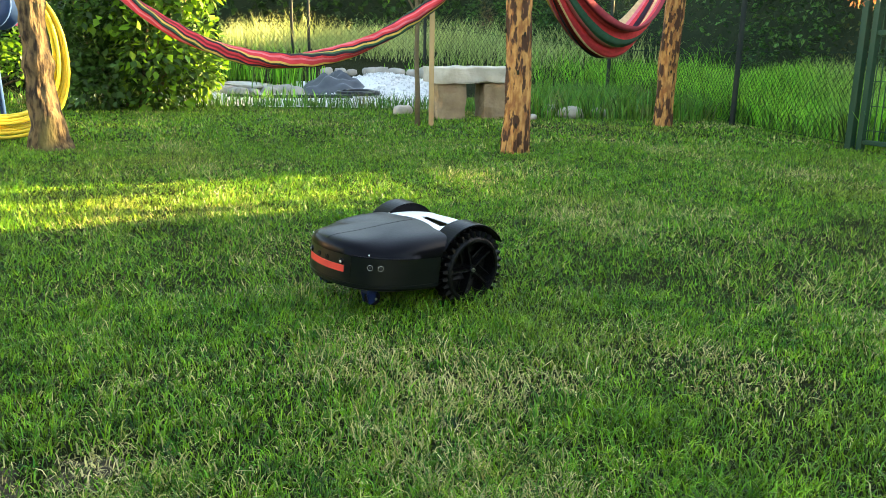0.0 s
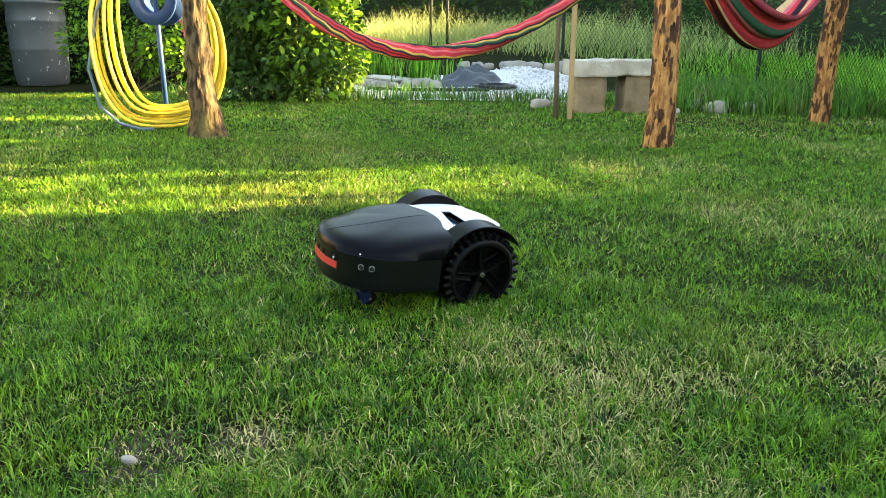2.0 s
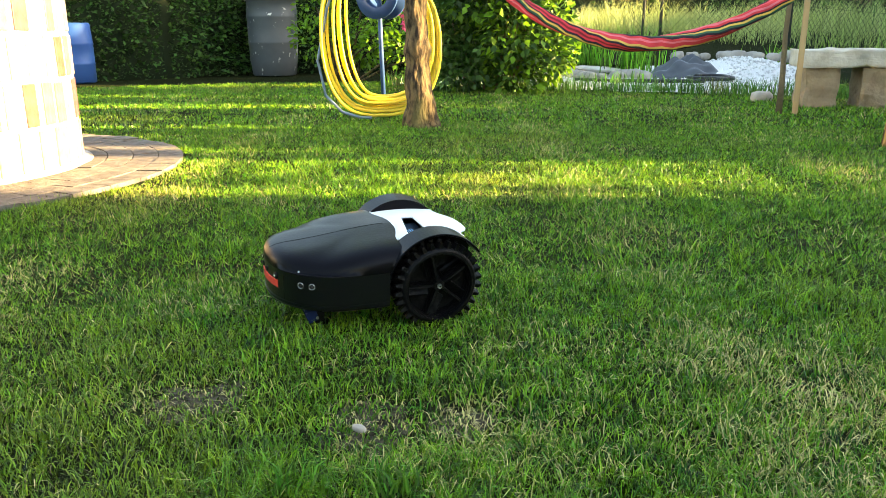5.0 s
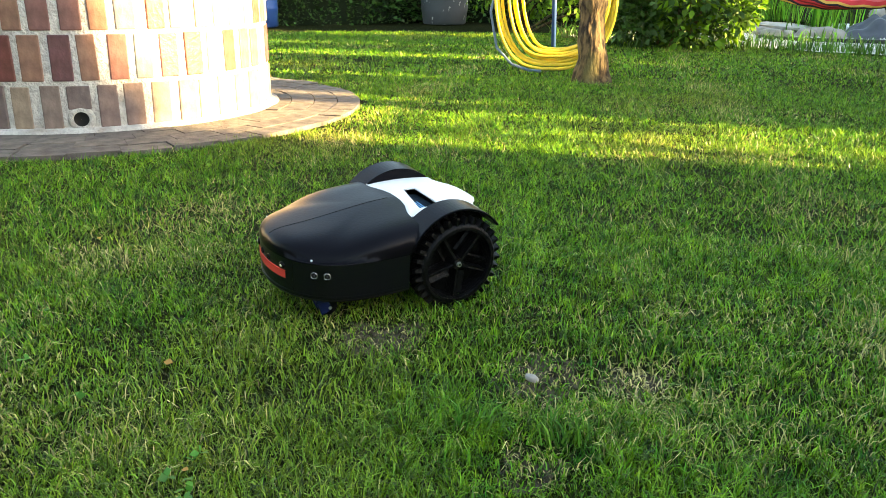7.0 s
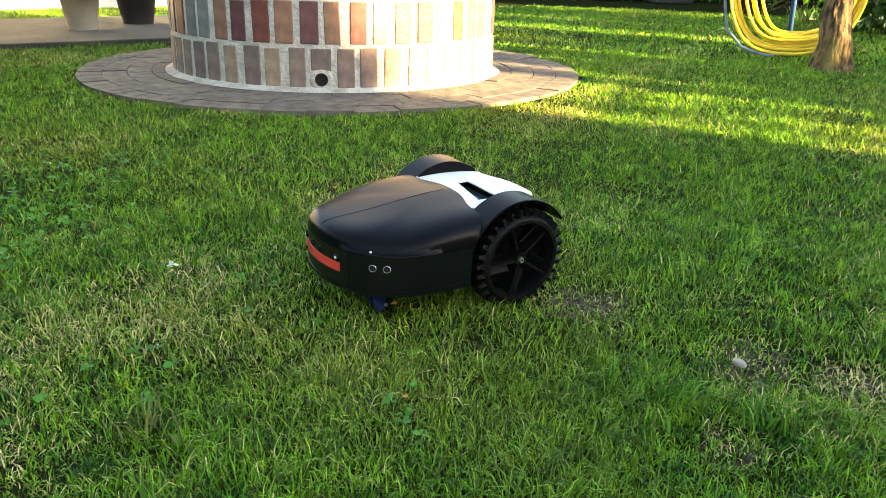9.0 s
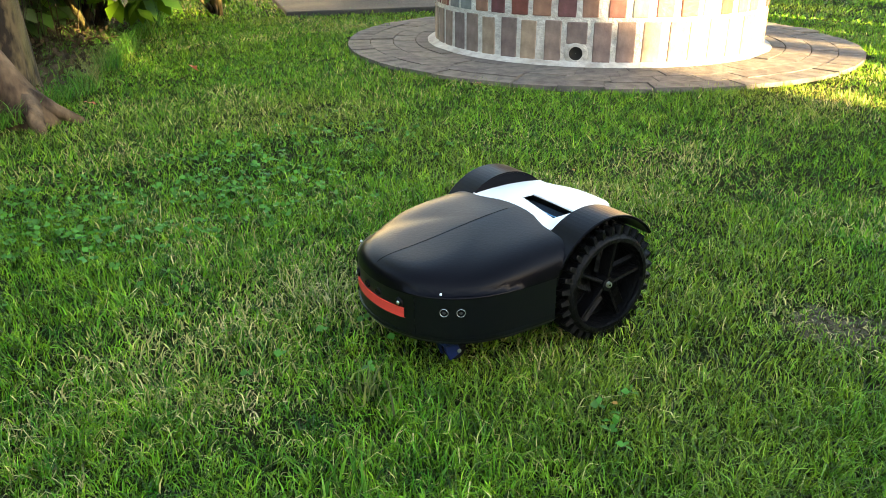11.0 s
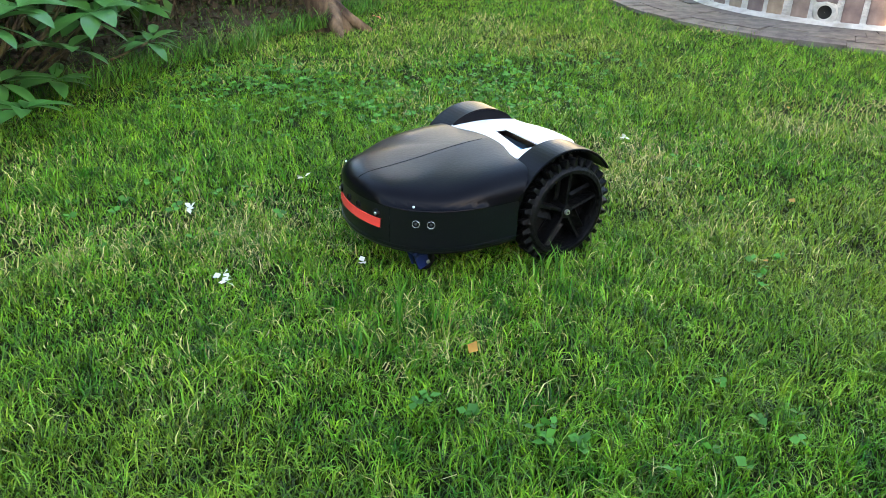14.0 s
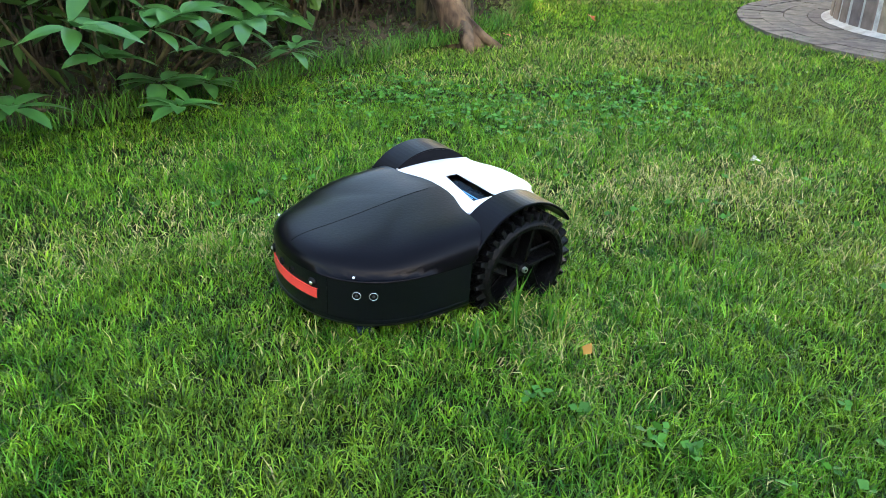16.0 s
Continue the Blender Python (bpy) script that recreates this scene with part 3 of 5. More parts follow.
def stone_mesh(seed, sx, sy, sz, cuts=2):
    bm = bmesh.new()
    bmesh.ops.create_icosphere(bm, subdivisions=cuts, radius=1)
    for v in bm.verts:
        n = v.co.normalized()
        k = 1 + 0.28 * noise.noise(n * 1.3 + Vector((seed * 7.1, seed, 0))) + 0.1 * noise.noise(n * 3.7 + Vector((seed, 0, 9)))
        c = Vector([math.copysign(abs(q) ** 0.75, q) for q in n]) * k
        v.co = Vector((c.x * sx, c.y * sy, c.z * sz))
    return bm


ground_things = [meadow, apron, well, pond]
for build in ground_things:
    build()

# ---- hedges, trees and shrubs ----
UX, UY = math.cos(SUN_AZ), math.sin(SUN_AZ)


def hedge(name, line, tops, thick, count, size, label, seed, mat="hedge"):
    """A clipped but uneven hedge along a line of (x, y); tops: height at a distance along it."""
    g = np.random.default_rng(seed)
    line = np.asarray(line, float)
    seg = np.hypot(*np.diff(line, axis=0).T)
    at = np.concatenate([[0], np.cumsum(seg)])
    top = empty(name)
    tagged(top, label, "hedge")
    s = g.uniform(0, at[-1], count)
    hx, hy = np.interp(s, at, line[:, 0]), np.interp(s, at, line[:, 1])
    k = np.clip(np.searchsorted(at, s) - 1, 0, len(seg) - 1)
    d = np.diff(line, axis=0)[k] / seg[k][:, None]
    nrm = np.stack([-d[:, 1], d[:, 0]], 1)
    H = tops(s)
    side = g.choice([-1, 1], count)
    z = g.uniform(0, 1, count) ** 0.9 * H
    off = side * thick / 2 * (0.75 + 0.35 * soft(s, z, 2.2, seed) + g.normal(0, 0.06, count))
    over = g.uniform(0, 1, count) < 0.12
    off = np.where(over, g.uniform(-1, 1, count) * thick / 2, off)
    z = np.where(over, H + g.normal(0, 0.06, count), z)
    pos = np.stack([hx + nrm[:, 0] * off, hy + nrm[:, 1] * off, z + rise(hx, hy)], 1)
    out = np.concatenate([nrm * np.sign(off)[:, None], np.full((count, 1), 0.25)], 1)
    hold("foliage", tri_mesh("foliage", *leaves(pos, out, size * g.uniform(0.6, 1.4, count), 0.6, g)), M[mat], top)
    # a near-black core stands for the shade behind the hedge's leaves
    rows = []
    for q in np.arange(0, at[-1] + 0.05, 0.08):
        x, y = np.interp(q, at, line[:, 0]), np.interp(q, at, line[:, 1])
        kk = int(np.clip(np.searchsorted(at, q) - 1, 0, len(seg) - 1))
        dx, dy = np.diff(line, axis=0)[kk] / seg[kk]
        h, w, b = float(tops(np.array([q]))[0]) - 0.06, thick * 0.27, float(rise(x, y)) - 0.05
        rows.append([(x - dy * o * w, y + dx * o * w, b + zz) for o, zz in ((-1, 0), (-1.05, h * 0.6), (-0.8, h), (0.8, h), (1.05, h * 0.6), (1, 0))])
    hold("inner_twig_mass", grid_mesh("inner_twig_mass", rows, True, True), M["hedge_core"], top, "dark core painted for the shade inside the hedge")
    return top


# the southern run is out of view, added to keep the lawn shaded
EAST = [(13.5, -7), (11.2, 4.0), (10, 6.6), (6.9, 12.5), (3.4, 18.0), (-0.5, 24)]


def east_top(s):
    """Height of the tall east hedge, with added unseen dips that let low sun through."""
    a = np.asarray(EAST)
    d = np.concatenate([[0], np.cumsum(np.hypot(*np.diff(a, axis=0).T))])
    x, y = np.interp(s, d, a[:, 0]), np.interp(s, d, a[:, 1])
    v = -x * UY + y * UX
    h = 5.0 + 0.3 * np.sin(3 * s) + 0.2 * np.sin(7.3 * s + 1)
    for v0, v1, low in ((2.6, 3.42, 4.3), (3.42, 3.65, 3.55), (3.65, 4.75, 2.3), (5.0, 5.25, 2.9), (5.42, 5.52, 2.5), (5.62, 5.85, 3.05), (6.35, 6.6, 2.9), (7.0, 7.25, 3.1), (8.1, 8.6, 2.7), (9.55, 9.85, 3.0), (10.2, 12.1, 2.2), (16.5, 40, 1.75), (1.65, 1.72, 3.65)):
        h = np.where((v > v0) & (v < v1), low + 0.1 * np.sin(31 * s), h)
    return h


hedge("tall_hedge", EAST, east_top, 1.6, 52000, 0.11, "tall dense dark green hedge behind the meadow, lengthened out of view to shade the lawn", 21)
hedge("garden_hedge", [(-13.8, 5.5), (-11.4, 10.2), (-10.8, 12.6), (-8.6, 13.8), (-5.6, 15.4)], lambda s: 2.6 + 0.2 * np.sin(1.7 * s), 1.1, 56000, 0.09, "dense dark green garden hedge with brown twigs", 22)
hedge("far_trees", [(-30, 26), (-14, 30), (-2, 31), (6, 29)], lambda s: 5.5 + 0.8 * np.sin(0.9 * s) + 0.5 * np.sin(2.3 * s), 3.5, 16000, 0.3, "row of distant green trees behind the meadow", 23, "leaf_dark")
hedge("back_hedge", [(-9.5, -4.2), (-4.5, -3.1), (-2.2, -4.1), (1, -6)], lambda s: 2.6 + 0.3 * np.sin(2 * s), 1.0, 16000, 0.08, "dark evergreen hedge behind the shrub bed", 24)


def tree():
    top = empty("tree", pose(-3.35, 5.66, 0))
    tagged(top, "old garden tree with rough mossy brown bark", "tree")
    n = 70
    pts, rad = [], []
    for k in range(n + 1):
        z = -0.05 + 2.6 * k / n
        pts.append((-0.06 * math.sin(z * 1.3) + 0.012 * z, 0.02 * math.sin(2 * z), z))
        rad.append(0.105 + 0.04 * math.exp(-z / 0.1) - 0.012 * z + 0.012 * math.sin(5 * z + 1) + (0.02 * math.exp(-((z - 0.62) / 0.08) ** 2)))
    rows = tube(pts, rad, 40)
    for i, row in enumerate(rows):
        for p in row:
            nz = noise.noise(p * 7 + Vector((3, 1, 0))) * 0.016 + noise.noise(Vector((p.x * 34, p.y * 34, p.z * 9))) * 0.016
            c = Vector(pts[i])
            d = (p - c).normalized()
            p += d * nz
    hold("trunk", grid_mesh("trunk", rows, True, True), M["bark"], top, "", True)
    g = np.random.default_rng(31)
    cs, rs = [], []
    for k in range(5):
        a = k * 1.3 + 0.4
        tip = Vector((1.3 * math.cos(a), 1.3 * math.sin(a), 3.6 + 0.3 * math.sin(3 * a)))
        s = Vector(pts[-1])
        s.z -= 0.1
        pipe("limb", [s.lerp(tip, q) + Vector((0, 0, 0.25 * math.sin(math.pi * q))) for q in np.linspace(0, 1, 6)], [0.05, 0.045, 0.038, 0.03, 0.022, 0.012], M["bark"], top, 8, 0.1, k)
        for q in (0.5, 0.8, 1.05):
            cs.append(s.lerp(tip, q) + Vector(g.normal(0, 0.2, 3)))
            rs.append(g.uniform(0.35, 0.6))
    hold("crown", tri_mesh("crown", *clumps(cs, rs, 5000, 0.08, g)), M["leaf_lime"], top)


def log_post(name, x, y, r, h, seed, lean):
    top = empty(name, pose(x, y, 0, *lean))
    pts, rad = [], []
    n = 90
    for k in range(n + 1):
        z = -0.06 + (h + 0.06) * k / n
        pts.append((0.012 * math.sin(2.3 * z + seed), 0.01 * math.sin(1.7 * z), z))
        rad.append(r * (1 + 0.12 * math.exp(-z / 0.15) + 0.05 * math.sin(4 * z + seed)))
    rows = tube(pts, rad, 44)
    for i, row in enumerate(rows):
        c = Vector(pts[i])
        for p in row:
            d = (p - c).normalized()
            strip = noise.noise(Vector((d.x * 3.2, d.y * 3.2, p.z * 1.6 + seed)))
            p += d * (0.007 * math.copysign(min(1.0, abs(strip) * 5), strip) + 0.007 * noise.noise(Vector((d.x * 9, d.y * 9, p.z * 5 + seed))) - 0.006 * max(0, noise.noise(Vector((d.x * 4, d.y * 4, p.z * 22 + seed)))))
    hold("log", grid_mesh("log", rows, True, True), M["post"], top)
    r2 = random.Random(seed)
    for k in range(7):
        a, z = r2.uniform(0, 6.28), r2.uniform(0.2, h * 0.9)
        bm = bmesh.new()
        bmesh.ops.create_uvsphere(bm, u_segments=10, v_segments=6, radius=0.016)
        part("knot", bm, M["bark"], top, "dark knot", True, pose(r * math.cos(a), r * math.sin(a), z) @ Matrix.Diagonal((0.6, 0.9, 1.2, 1)))
    return tagged(top, "rough half-peeled log post with orange-brown streaked wood", "post", "hammock posts")


def catenary(a, b, sag, n):
    a, b = Vector(a), Vector(b)
    return [a.lerp(b, q) - Vector((0, 0, sag * 4 * q * (1 - q))) for q in np.linspace(0, 1, n)]


def with_uv(me, across, along):
    """UV over a grid mesh of along rows and across corners."""
    uv = me.uv_layers.new(name="UVMap")
    for poly in me.polygons:
        rowj = [me.loops[i].vertex_index % across for i in poly.loop_indices]
        wrap = max(rowj) - min(rowj) > across / 2
        for i in poly.loop_indices:
            v = me.loops[i].vertex_index
            j = v % across
            uv.data[i].uv = ((j + (across if wrap and j == 0 else 0)) / across, (v // across) / along)


def rolled_hammock():
    top = empty("rolled_hammock")
    tagged(top, "red, yellow and black striped hammock rolled up into a hanging rope", "hammock")
    a, b = (-3.33, 5.62, 1.72), (0.06, 5.98, 1.62)
    pts = catenary(a, b, 1.02, 70)
    across = 24
    rows = []
    for i, p in enumerate(pts):
        q = i / 69
        d = (pts[min(i + 1, 69)] - pts[max(i - 1, 0)]).normalized()
        u = d.cross(Vector((0, 1, 0))).normalized()
        w = d.cross(u)
        r = 0.012 + 0.036 * math.sin(math.pi * min(1, max(0, (q - 0.02) / 0.96))) ** 0.45
        row = []
        for k in range(across):
            t = 2 * math.pi * k / across + q * 9.5
            rr = r * (1 + 0.13 * math.sin(4 * (t - q * 9.5)) + 0.1 * noise.noise(Vector((k * 0.9, q * 26, 0))))
            row.append(p + u * math.cos(t) * rr * 1.12 + w * math.sin(t) * rr * 0.85)
        rows.append(row)
    me = grid_mesh("cloth", rows, True, True)
    with_uv(me, across, 70)
    hold("cloth", me, M["cloth_a"], top, "", True)


def open_hammock():
    top = empty("hammock")
    tagged(top, "striped red, pink and cream hammock hanging in folds between two posts", "hammock")
    pts = catenary((0.16, 6.08, 1.6), (1.6, 8.36, 1.62), 0.9, 50)
    across = 40
    side = Vector((-0.84, 0.54, 0))
    rows = []
    for i, p in enumerate(pts):
        q = i / 49
        k = math.sin(math.pi * q) ** 0.7
        row = []
        for j in range(across):
            s = j / (across - 1) * 2 - 1
            w = 0.03 + 0.19 * k
            fold = 0.03 * k * math.sin(s * 16 + 2 * q) + 0.018 * k * math.sin(s * 37 + 5 * q)
            row.append(p + side * (s * w + 0.3 * fold) + Vector((0, 0, 0.26 * k * abs(s) ** 1.6 * (1 if s < 0 else 0.62) + fold)))
        rows.append(row)
    me = grid_mesh("cloth", rows)
    with_uv(me, across, 50)
    ob = hold("cloth", me, M["cloth_b"], top, "", True)
    so = ob.modifiers.new("thickness", "SOLIDIFY")
    so.thickness = 0.006


def stone_bench():
    top = empty("stone_bench", pose(-0.42, 9.05, 0, 0, 0, 22))
    tagged(top, "rough pale limestone bench, a slab on two blocks", "bench")

    def block(name, x0, y0, z0, x1, y1, z1, seed, mat="stone"):
        bm = bmesh.new()
        bmesh.ops.create_cube(bm, size=1)
        bmesh.ops.subdivide_edges(bm, edges=bm.edges, cuts=7, use_grid_fill=True)
        for v in bm.verts:
            c = v.co.copy()
            v.co = Vector(((x0 + x1) / 2 + c.x * (x1 - x0), (y0 + y1) / 2 + c.y * (y1 - y0), (z0 + z1) / 2 + c.z * (z1 - z0)))
            e = Vector((c.x, c.y, c.z))
            corner = max(0, sorted((abs(e.x), abs(e.y), abs(e.z)))[1] - 0.38) * 0.12
            v.co -= e * corner
            v.co += e * 0.05 * noise.noise(v.co * 7 + Vector((seed, 0, 0)))
        part(name, bm, M[mat], top)
    block("seat_slab", -0.46, -0.2, 0.385, 0.52, 0.22, 0.56, 1)
    block("leg", -0.4, -0.17, -0.03, -0.06, 0.17, 0.386, 2, "bench_leg")
    block("leg", 0.14, -0.15, -0.03, 0.44, 0.17, 0.386, 3, "bench_leg")


def sapling():
    top = empty("sapling", pose(-0.87, 8.03, 0))
    tagged(top, "young tree with a thin grey-brown stem", "tree")
    pipe("trunk", [(0, 0, -0.05), (0.0, 0, 0.3), (-0.012, 0, 0.7), (0.0, 0, 1.1), (-0.03, 0.0, 1.5), (-0.02, 0, 2.0)], [0.03, 0.026, 0.023, 0.022, 0.018, 0.014], M["twig"], top, 10, 0.06, 2)
    g = np.random.default_rng(4)
    cs = []
    for k, (z, dx, dz) in enumerate(((1.05, -0.32, 0.42), (1.12, 0.25, 0.45), (1.4, -0.3, 0.4), (1.5, 0.35, 0.35), (1.8, -0.2, 0.5))):
        tip = Vector((dx, 0.1 * (-1) ** k, z + dz))
        pipe("limb", [(0, 0, z), (dx * 0.4, 0, z + dz * 0.55), tip], [0.012, 0.01, 0.005], M["twig"], top, 7, 0, k)
        cs.append(tip)
    hold("crown", tri_mesh("crown", *clumps(cs, np.full(len(cs), 0.25), 900, 0.06, g, shell=0.1)), M["leaf_lime"], top)


def stake():
    bm = bmesh.new()
    box(bm, -0.024, -0.024, -0.05, 0.024, 0.024, 1.75, 0.004)
    ob = part("wooden_stake", bm, M["stake"], at=pose(-0.735, 8.06, 0, 0, 0.3, 10))
    tagged(ob, "pale square wooden stake beside a young tree", "stake")


def chainlink(a, b, h, name, label, pitch=0.075, wire=0.0022):
    """A stretch of wire fence from a to b: diagonal wires, top and bottom wire."""
    a, b = Vector((*a, float(rise(*a)))), Vector((*b, float(rise(*b))))
    L = (b - a).length
    d = (b - a) / L
    n = d.cross(Vector((0, 0, 1))).normalized()
    vs, ts = [], []

    def strand(p, q, r=wire):
        e = (q - p).normalized()
        s = e.cross(n)
        k = len(vs)
        for c in (p, q):
            vs.extend([tuple(c + n * r), tuple(c - n * r * 0.5 + s * r * 0.87), tuple(c - n * r * 0.5 - s * r * 0.87)])
        for i in range(3):
            j = (i + 1) % 3
            ts.extend([(k + i, k + j, k + 3 + j), (k + i, k + 3 + j, k + 3 + i)])
    for w in (-1, 1):
        x = -h
        while x < L + h:
            p0, p1 = (x, 0.0) if w > 0 else (x + h, 0.0), (x + h, h) if w > 0 else (x, h)
            (u0, z0), (u1, z1) = (p0, p1)
            f = lambda u: z0 + (u - u0) / (u1 - u0) * (z1 - z0)
            lo, hi = max(0, min(u0, u1)), min(L, max(u0, u1))
            if hi - lo > 0.02:
                strand(a + d * lo + Vector((0, 0, f(lo) + 0.03)), a + d * hi + Vector((0, 0, f(hi) + 0.03)))
            x += pitch
    for z in (0.03, h * 0.5, h + 0.03):
        strand(a + Vector((0, 0, z)), b + Vector((0, 0, z)), 0.003)
    ob = hold(name, tri_mesh(name, vs, ts), M["fence_wire"])
    return tagged(ob, label, "fence", kind="structure")


def fence():
    line = [(2.81, 6.69), (2.42, 8.73), (2.03, 10.8), (1.6, 13.0), (-1.75, 17.1), (-4.35, 17.6), (-9.0, 18.6)]
    for k in range(len(line) - 1):
        chainlink(line[k], line[k + 1], 1.5, "wire_fence", "dark green chain-link fence netting", 0.075 if k < 2 else 0.12, 0.002 if k < 2 else 0.003)
    for k, (x, y) in enumerate(line[1:] + [(-4.75, 17.7)]):
        z = float(rise(x, y))
        bm = bmesh.new()
        r = 0.028 if k < 3 else 0.032
        bmesh.ops.create_cone(bm, cap_ends=True, segments=14, radius1=r, radius2=r, depth=1.75, matrix=pose(0, 0, 0.82))
        bmesh.ops.create_uvsphere(bm, u_segments=12, v_segments=6, radius=r * 1.15, matrix=pose(0, 0, 1.7))
        ob = part("fence_post", bm, M["fence_post"], at=pose(x, y, z, 0, 0.4, 0))
        tagged(ob, "slim dark steel fence post", "post", "fence posts")
        bm = bmesh.new()
        box(bm, -0.05, -0.006, 0.8, 0.0, 0.006, 0.812)
        part("wire_clip", bm, M["fence_post"], ob)
    g = empty("garden_gate", pose(2.81, 6.69, 0, 0, 0, -62))
    tagged(g, "dark green metal garden gate with wire mesh", "gate")
    for x, w in ((0.0, 0.028), (0.1, 0.024)):
        bm = bmesh.new()
        box(bm, x - w, -w, -0.03, x + w, w, 1.75, 0.004)
        part("gate_post" if x == 0 else "gate_frame", bm, M["green_metal"], g)
    for z in (0.06, 0.9, 1.6):
        bm = bmesh.new()
        box(bm, 0.125, -0.015, z - 0.018, 1.1, 0.015, z + 0.018, 0.003)
        part("rail", bm, M["green_metal"], g)
    bm = bmesh.new()
    box(bm, 1.06, -0.02, 0.03, 1.1, 0.02, 1.65, 0.003)
    part("gate_frame", bm, M["green_metal"], g)
    for k in range(18):
        bm = bmesh.new()
        box(bm, 0.15 + k * 0.05, -0.003, 0.06, 0.156 + k * 0.05, 0.003, 1.6)
        part("mesh_rod", bm, M["green_metal"], g)
    for k in range(8):
        bm = bmesh.new()
        box(bm, 0.12, -0.006, 0.15 + k * 0.19, 1.08, 0.0, 0.157 + k * 0.19)
        part("mesh_rod", bm, M["green_metal"], g)


def hose_rack():
    top = empty("hose_stand", pose(-4.6, 7.05, 0))
    tagged(top, "dark blue steel hose stand on a single pole", "hose stand")
    pipe("pole", [(0, 0, -0.05), (-0.02, 0, 0.6), (-0.035, 0, 1.3)], 0.024, M["blue"], top)
    rows = [[((0.2 + dr) * math.cos(a), y, 1.12 + (0.2 + dr) * math.sin(a)) for a in (2 * math.pi * k / 32 for k in range(32))] for dr, y in ((-0.06, -0.1), (0.05, -0.1), (0.05, -0.08), (-0.06, -0.07), (-0.06, 0.07), (0.05, 0.08), (0.05, 0.1), (-0.06, 0.1))]
    hold("drum", grid_mesh("drum", rows, True), M["blue"], top, "blue hose drum", True)
    hose = empty("yellow_hose", pose(-4.07, 6.19, 0, 0, 0, 34))
    tagged(hose, "yellow garden hose hanging in large loops from its stand", "hose")
    r = random.Random(8)
    for k in range(8):
        wl, wr, low = 0.5 - 0.03 * k + r.uniform(-0.02, 0.02), 0.55 - 0.014 * k + r.uniform(-0.01, 0.01), 0.0 + 0.024 * k + r.uniform(0, 0.015)
        pts = []
        for q in np.linspace(0, 1, 44):
            a = math.pi * (0.5 + 2 * q)
            c, s = math.cos(a), math.sin(a)
            x = math.copysign(abs(c) ** (0.62 if c < 0 else 0.85), c) * (wl if c < 0 else wr)
            mid, half = (1.28 + low) / 2 + 0.02, (1.28 - low) / 2
            pts.append((x - 0.06 + 0.1 * (1 - s) * 0.8 * (0.5 if k % 2 else 0.35), -0.13 + 0.022 * (k % 4) - 0.03 * (1 - s) + r.uniform(-0.002, 0.002), mid + half * (math.copysign(abs(s) ** 0.9, s))))
        pipe("hose_loop", pts, 0.0145, M["yellow"], hose, 8)
    pipe("blue_hose", [(-0.30, -0.14, 1.3), (-0.46, -0.14, 0.95), (-0.56, -0.14, 0.5), (-0.5, -0.16, 0.2), (-0.36, -0.22, 0.06), (-0.2, -0.3, 0.015), (-0.1, -0.33, 0.015)], 0.013, M["bluegrey"], hose, 8, label="blue-grey hose end")


def rain_barrel():
    prof = [(0.37, 0.0), (0.4, 0.03), (0.415, 0.2), (0.425, 0.22), (0.425, 0.25), (0.43, 0.27), (0.437, 0.55), (0.447, 0.57), (0.447, 0.6), (0.442, 0.62), (0.447, 1.0), (0.457, 1.02), (0.457, 1.05), (0.45, 1.07), (0.44, 1.3), (0.46, 1.31), (0.46, 1.35), (0.1, 1.38), (0.01, 1.38)]
    ob = hold("rain_barrel", grid_mesh("rain_barrel", turned(prof, 48), True), M["barrel"], None, "", True, pose(-9.9, 11.62, 0))
    tagged(ob, "ribbed grey plastic rain barrel beside the hedge", "barrel")
    prof = [(0.26, 0.0), (0.29, 0.02), (0.29, 0.28), (0.3, 0.3), (0.29, 0.32), (0.29, 0.58), (0.3, 0.6), (0.29, 0.62), (0.27, 0.9), (0.25, 0.92), (0.01, 0.92)]
    ob = hold("blue_barrel", grid_mesh("blue_barrel", turned(prof, 40), True), M["bluebarrel"], None, "", True, pose(-11.3, 8.5, 0))
    tagged(ob, "blue plastic barrel standing by the hedge", "barrel")


M["bluebarrel"] = material("blue_plastic_barrel", (0.03, 0.1, 0.32), 0.45, other=(0.025, 0.08, 0.26), scale=5)


def big_bush():
    top = empty("shrub", pose(-4.75, 9.75, 0))
    tagged(top, "large leafy green shrub at the edge of the pond", "shrub")
    g = np.random.default_rng(12)
    cs, rs = [], []
    for k in range(34):
        a, q = g.uniform(0, 6.28), g.uniform(0, 1) ** 0.5
        z = g.uniform(0.25, 2.3)
        w = 0.95 * (1 - 0.12 * abs(z - 1.0))
        cs.append((w * q * math.cos(a), 0.8 * w * q * math.sin(a), z))
        rs.append(g.uniform(0.26, 0.42))
    n = 9000
    v, t = clumps(cs, rs, n, 0.105, g, 0.62)
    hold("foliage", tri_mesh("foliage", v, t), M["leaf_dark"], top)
    # sunward and upper leaves get a lime colour that paints sunlight on them
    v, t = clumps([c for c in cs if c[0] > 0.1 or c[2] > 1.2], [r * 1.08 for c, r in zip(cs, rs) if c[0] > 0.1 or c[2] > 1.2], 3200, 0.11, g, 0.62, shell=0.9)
    hold("young_foliage", tri_mesh("young_foliage", v, t), M["leaf_lime"], top, "leaves coloured lime green for the sun on them")
    r = random.Random(2)
    for k in range(16):
        a = r.uniform(0, 6.28)
        x, y = 0.7 * math.cos(a) * r.random(), 0.5 * math.sin(a) * r.random() - 0.1
        pipe("stem", [(x * 0.6, y * 0.6, -0.03), (x, y, 0.6), (x * 1.5, y * 1.4, 1.5)], [0.016, 0.012, 0.006], M["twig"], top, 6, 0, k)


